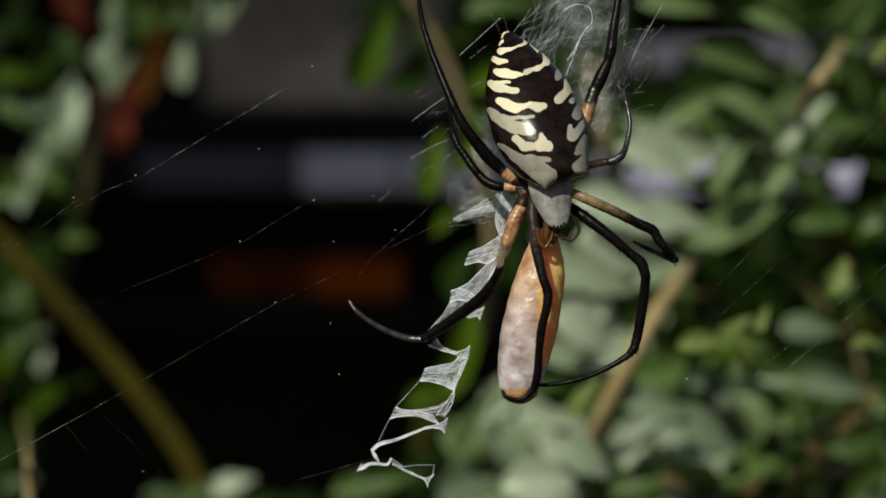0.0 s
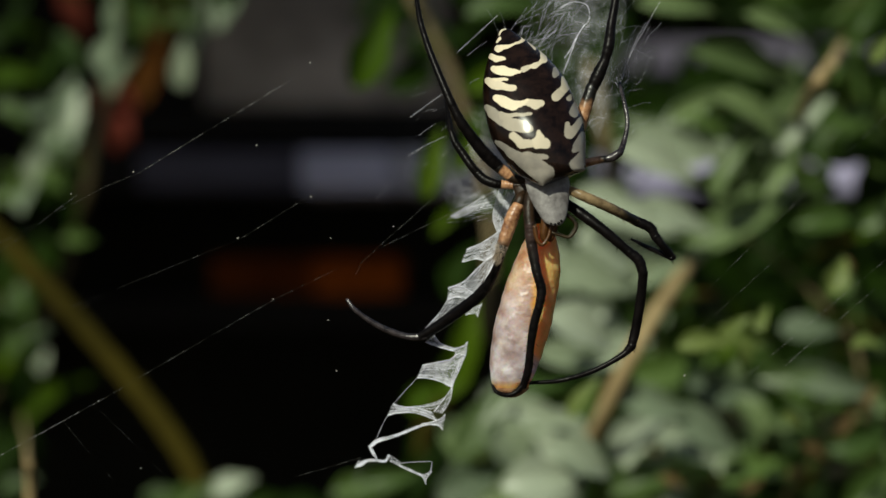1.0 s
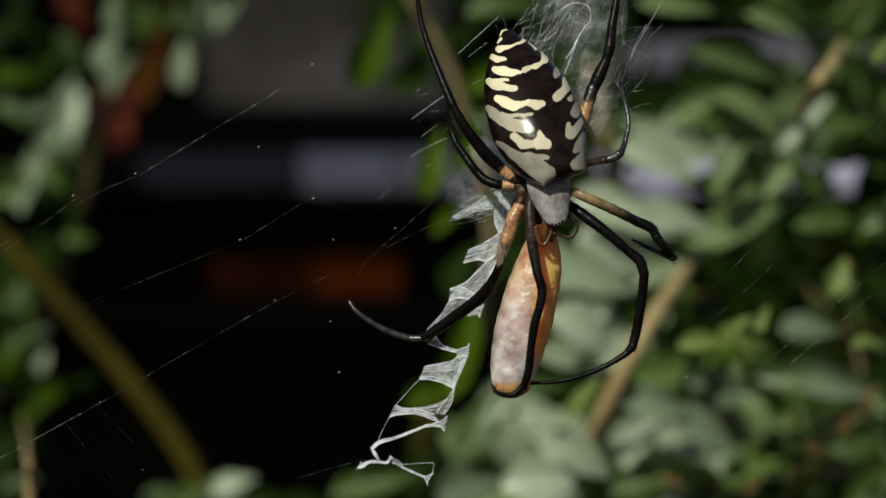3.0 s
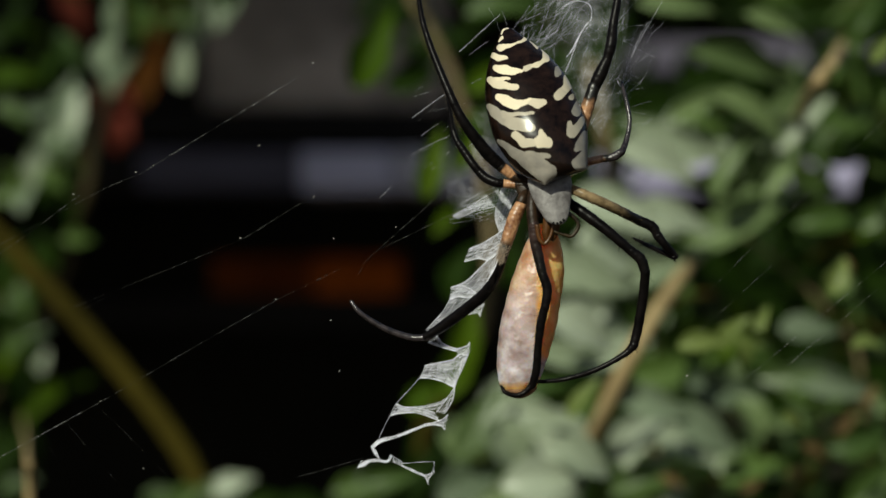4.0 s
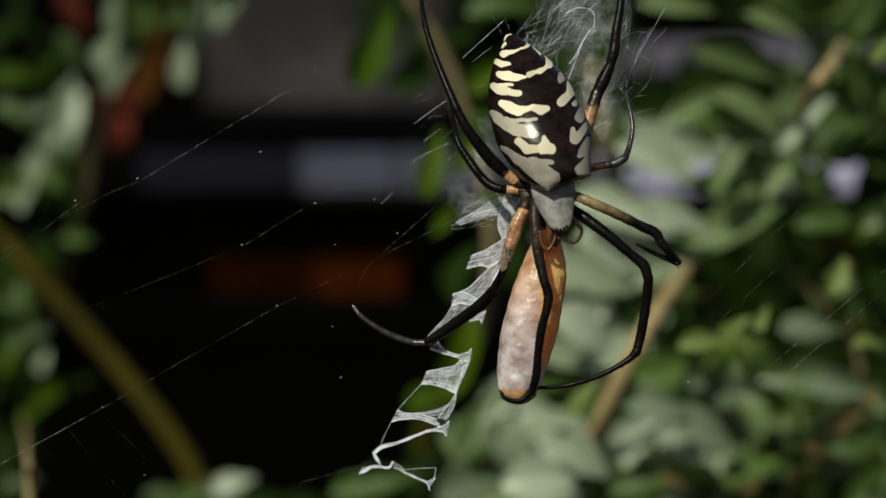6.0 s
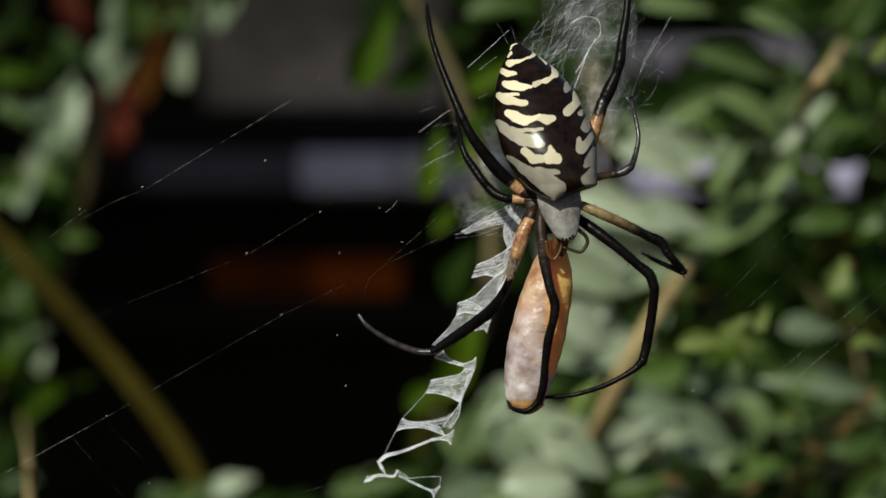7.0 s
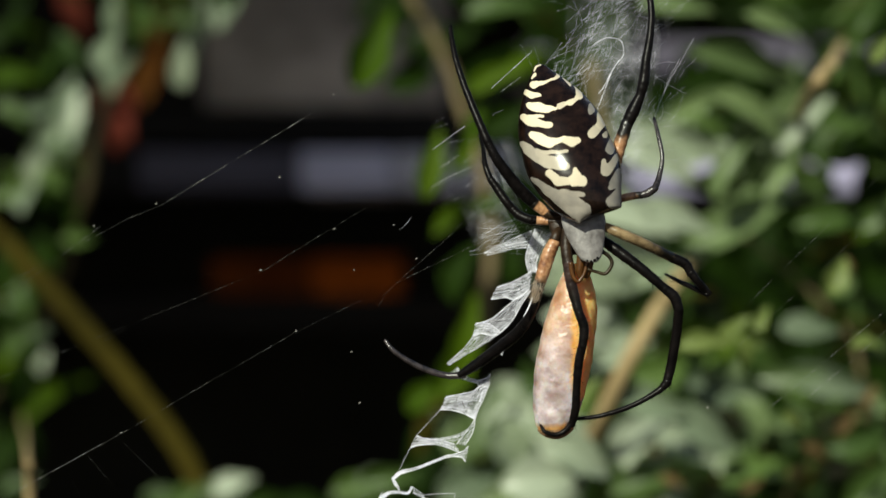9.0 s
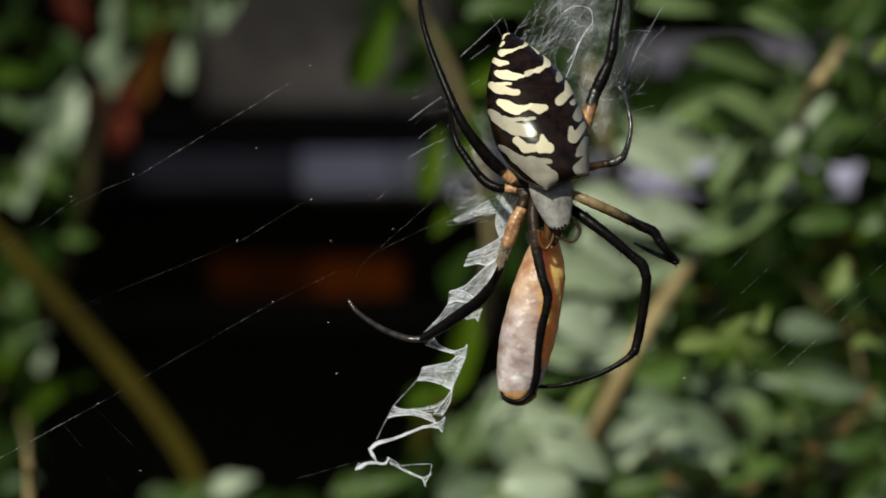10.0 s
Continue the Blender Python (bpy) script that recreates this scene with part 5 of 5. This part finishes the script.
    walk(held, [
        (0.0, sway(rest, 0, 1.8, -1.8)), (0.2, sway(rest, 0, 2.3, -3.2)), (0.5, sway(rest, 0, 2.0, -3.9)), (0.7, sway(rest, 0, 0.8, -1.4)),
        (1.0, sway(rest, 0, -0.6, 0.3)), (1.2, sway(rest, 0, -0.1, -0.5)), (1.5, sway(rest, 0, -0.3, 3.8)), (1.7, sway(rest, 0, -1.0, 2.5)),
        (2.0, sway(rest, 0, 0.0, 0.6)), (2.2, sway(rest, 0, -0.6, 1.3)), (2.5, sway(rest, 0, 0.5, -0.0)), (2.7, sway(rest, 0, -0.1, 0.5)),
        (3.8, sway(rest, 0, -0.6, 0.0)), (4.0, sway(rest, 0, 0.0, -1.6)), (4.2, sway(rest, 0, -0.3, -0.5)), (4.5, sway(rest, 0, 0.0, -0.0)),
        (4.7, sway(rest, 0, -0.1, 0.3)), (5.0, sway(rest, 0, 0.0, 0.3)), (5.2, sway(rest, 0, -0.3, 0.2)), (5.5, sway(rest, 0, 0.3, -0.3)),
        (5.7, sway(rest, 0, 0.3, -0.4)), (6.8, sway(rest, 0, 0.6, -0.8)), (7.0, sway(rest, 0, 0.6, -0.9)), (7.2, sway(rest, 0, 0.7, -1.5)),
        (7.5, sway(rest, 0, 0.9, -2.4)), (7.7, sway(rest, 0, 1.4, -1.9)), (8.0, sway(rest, 0, 3.0, -3.9)), (8.1, sway(rest, 0, 3.0, -4.4)),
        (8.2, sway(rest, 0, 1.8, -3.0)), (8.3, sway(rest, 0, 0.5, -2.4)), (8.4, sway(rest, 0, 1.0, -0.4)), (8.5, sway(rest, 0, 2.5, -1.5)),
        (8.6, sway(rest, 0, 3.0, -1.0)), (8.7, sway(rest, 0, 2.3, -1.2)), (8.8, sway(rest, 0, 1.8, -3.5)), (9.0, sway(rest, 0, 2.4, -3.4)),
        (9.1, sway(rest, 0, 0.8, -2.8)), (9.2, sway(rest, 0, 1.2, -2.1)), (9.3, sway(rest, 0, 2.0, -1.8)), (9.5, sway(rest, 0, 2.2, -3.0)),
        (9.7, sway(rest, 0, 2.7, -3.3)), (10.0, sway(rest, 0, 2.2, -1.2))])
    front = LEGS["front_left"]
    rest = front.location.copy()
    walk(front, [
        (0.0, sway(rest, 0, 0, 0.7)), (0.5, sway(rest, 0, 0, -2.4)), (1.0, sway(rest, 0, 0, 0.5)), (1.5, sway(rest, 0, 0, -0.0)),
        (2.0, sway(rest, 0, 0, -0.2)), (2.5, sway(rest, 0, 0, 0.1)), (4.0, sway(rest, 0, 0, -0.4)), (4.5, sway(rest, 0, 0, 0.0)),
        (5.0, sway(rest, 0, 0, 0.2)), (5.5, sway(rest, 0, 0, 0.2)), (7.0, sway(rest, 0, 0, 0.1)), (7.5, sway(rest, 0, 0, 0.6)),
        (8.0, sway(rest, 0, 0, -0.6)), (8.5, sway(rest, 0, 0, 0.4)), (9.0, sway(rest, 0, 0, -1.4)), (9.5, sway(rest, 0, 0, 0.4)),
        (10.0, sway(rest, 0, 0, 1.4))])
    walk(spider_web, [
        (0.0, sway(WEB, 0.2, 2.6)), (0.2, sway(WEB, 4.5, 9.0)), (0.5, sway(WEB, 4.3, 12.5)), (0.7, sway(WEB, 4.3, 5.5)),
        (1.0, sway(WEB, -3.7, -3.3)), (1.2, sway(WEB, -10.5, -10.7)), (1.5, sway(WEB, 2.8, 3.7)), (1.7, sway(WEB, -0.6, 6.2)),
        (2.0, sway(WEB, 6.1, 8.3)), (2.2, sway(WEB, -7.6, -2.4)), (2.5, sway(WEB, 15.8, 15.6)), (2.7, sway(WEB, 1.4, 1.3)),
        (3.8, sway(WEB, -1.2, -2.4)), (4.0, sway(WEB, 0.7, -2.9)), (4.2, sway(WEB, 3.3, 2.9)), (4.5, sway(WEB, 0.0, 0.0)),
        (4.7, sway(WEB, 1.3, 1.4)), (5.0, sway(WEB, -3.5, -0.2)), (5.2, sway(WEB, 2.8, 5.0)), (5.5, sway(WEB, -4.2, 1.3)),
        (5.7, sway(WEB, -0.1, 4.2)), (6.8, sway(WEB, 7.3, 18.1)), (7.0, sway(WEB, 11.6, 23.4)), (7.2, sway(WEB, 10.6, 24.9)),
        (7.5, sway(WEB, 20.4, 36.1)), (7.7, sway(WEB, 23.9, 42.8)), (8.0, sway(WEB, 32.6, 55.5)), (8.1, sway(WEB, 40.3, 72.7)),
        (8.2, sway(WEB, 65.1, 92.5)), (8.3, sway(WEB, 96.7, 126.0)), (8.4, sway(WEB, 106.9, 134.6)), (8.5, sway(WEB, 88.4, 113.2)),
        (8.6, sway(WEB, 49.2, 83.0)), (8.7, sway(WEB, 33.3, 61.9)), (8.8, sway(WEB, 33.5, 55.9)), (9.0, sway(WEB, 36.9, 53.2)),
        (9.1, sway(WEB, 25.4, 37.8)), (9.2, sway(WEB, 3.7, 13.8)), (9.3, sway(WEB, -15.7, -9.6)), (9.5, sway(WEB, -12.0, -5.4)),
        (9.7, sway(WEB, 10.2, 13.9)), (10.0, sway(WEB, -4.1, 1.1))])
    rest = silk_tangle.location.copy()
    walk(silk_tangle, [
        (0.0, sway(rest, -2.9, -2.3)), (0.2, sway(rest, 0.5, -0.9)), (0.5, sway(rest, -9.4, -12.0)), (0.7, sway(rest, -6.2, -7.3)),
        (1.0, sway(rest, -3.6, -1.1)), (1.2, sway(rest, -3.9, -3.8)), (1.5, sway(rest, -1.2, -0.6)), (1.7, sway(rest, -4.6, 0.3)),
        (2.0, sway(rest, 0.0, -0.6)), (2.2, sway(rest, -4.5, -0.3)), (2.5, sway(rest, 2.3, 1.7)), (2.7, sway(rest, -1.9, 0.5)),
        (3.8, sway(rest, -7.2, -4.5)), (4.0, sway(rest, -4.1, -2.9)), (4.2, sway(rest, 0.2, -0.9)), (4.5, sway(rest, 0.0, 0.0)),
        (4.7, sway(rest, -0.4, -0.3)), (5.0, sway(rest, -2.4, -1.2)), (5.2, sway(rest, -0.4, -0.0)), (5.5, sway(rest, -1.7, -1.1)),
        (5.7, sway(rest, -1.6, -2.1)), (6.8, sway(rest, -1.2, -1.8)), (7.0, sway(rest, 0.5, -1.7)), (7.2, sway(rest, 2.0, -2.4)),
        (7.5, sway(rest, 2.3, 0.6)), (7.7, sway(rest, 7.3, 3.3)), (8.0, sway(rest, 2.3, -5.9)), (8.1, sway(rest, 6.2, 0.2)),
        (8.2, sway(rest, 24.6, 13.3)), (8.3, sway(rest, 28.8, 15.3)), (8.4, sway(rest, 35.2, 18.4)), (8.5, sway(rest, 29.3, 15.2)),
        (8.6, sway(rest, 21.4, 12.8)), (8.7, sway(rest, 17.3, 9.3)), (8.8, sway(rest, 12.4, 6.7)), (9.0, sway(rest, 16.4, 5.9)),
        (9.1, sway(rest, 12.6, 8.8)), (9.2, sway(rest, 5.9, 3.8)), (9.3, sway(rest, 1.1, -0.5)), (9.5, sway(rest, 1.2, 0.0)),
        (9.7, sway(rest, 9.9, 2.6)), (10.0, sway(rest, 2.4, 1.7))])
    rest = hub_band.location.copy()
    walk(hub_band, [
        (0.0, sway(rest, 0, -1.2, -0.8)), (0.2, sway(rest, 0, -0.5, 0.1)), (0.5, sway(rest, 0, -5.3, -1.4)), (0.7, sway(rest, 0, -3.7, -1.6)), (1.0, sway(rest, 0, -0.6, -0.9)),
        (1.2, sway(rest, 0, -1.9, -1.0)), (1.5, sway(rest, 0, -0.3, -0.3)), (1.7, sway(rest, 0, 0.1, -1.2)), (2.0, sway(rest, 0, -0.3, 0.0)), (2.2, sway(rest, 0, -0.1, -1.1)),
        (2.5, sway(rest, 0, 0.9, 0.6)), (2.7, sway(rest, 0, 0.2, -0.5)), (3.8, sway(rest, 0, -2.2, -1.8)), (4.0, sway(rest, 0, -1.5, -1.0)), (4.2, sway(rest, 0, -0.5, 0.0)),
        (4.5, sway(rest, 0, 0.0, 0.0)), (4.7, sway(rest, 0, -0.1, -0.1)), (5.0, sway(rest, 0, -0.6, -0.6)), (5.2, sway(rest, 0, 0.0, -0.1)), (5.5, sway(rest, 0, -0.6, -0.4)),
        (5.7, sway(rest, 0, -1.0, -0.4)), (6.8, sway(rest, 0, -0.9, -0.3)), (7.0, sway(rest, 0, -0.9, 0.1)), (7.2, sway(rest, 0, -1.2, 0.5)), (7.5, sway(rest, 0, 0.3, 0.6)),
        (7.7, sway(rest, 0, 1.7, 1.9)), (8.0, sway(rest, 0, -1.1, 1.5)), (8.1, sway(rest, 0, 0.1, 1.6)), (8.2, sway(rest, 0, 6.7, 6.3)), (8.3, sway(rest, 0, 7.7, 7.3)),
        (8.4, sway(rest, 0, 9.2, 9.0)), (8.5, sway(rest, 0, 7.6, 7.4)), (8.6, sway(rest, 0, 6.4, 5.5)), (8.7, sway(rest, 0, 4.6, 4.4)), (8.8, sway(rest, 0, 3.4, 3.1)),
        (9.0, sway(rest, 0, 2.9, 4.2)), (9.1, sway(rest, 0, 4.4, 3.2)), (9.2, sway(rest, 0, 1.9, 1.5)), (9.3, sway(rest, 0, -0.2, 0.3)), (9.5, sway(rest, 0, 0.0, 0.3)),
        (9.7, sway(rest, 0, 1.3, 2.5)), (10.0, sway(rest, 0, 0.9, 0.6))])


motions()
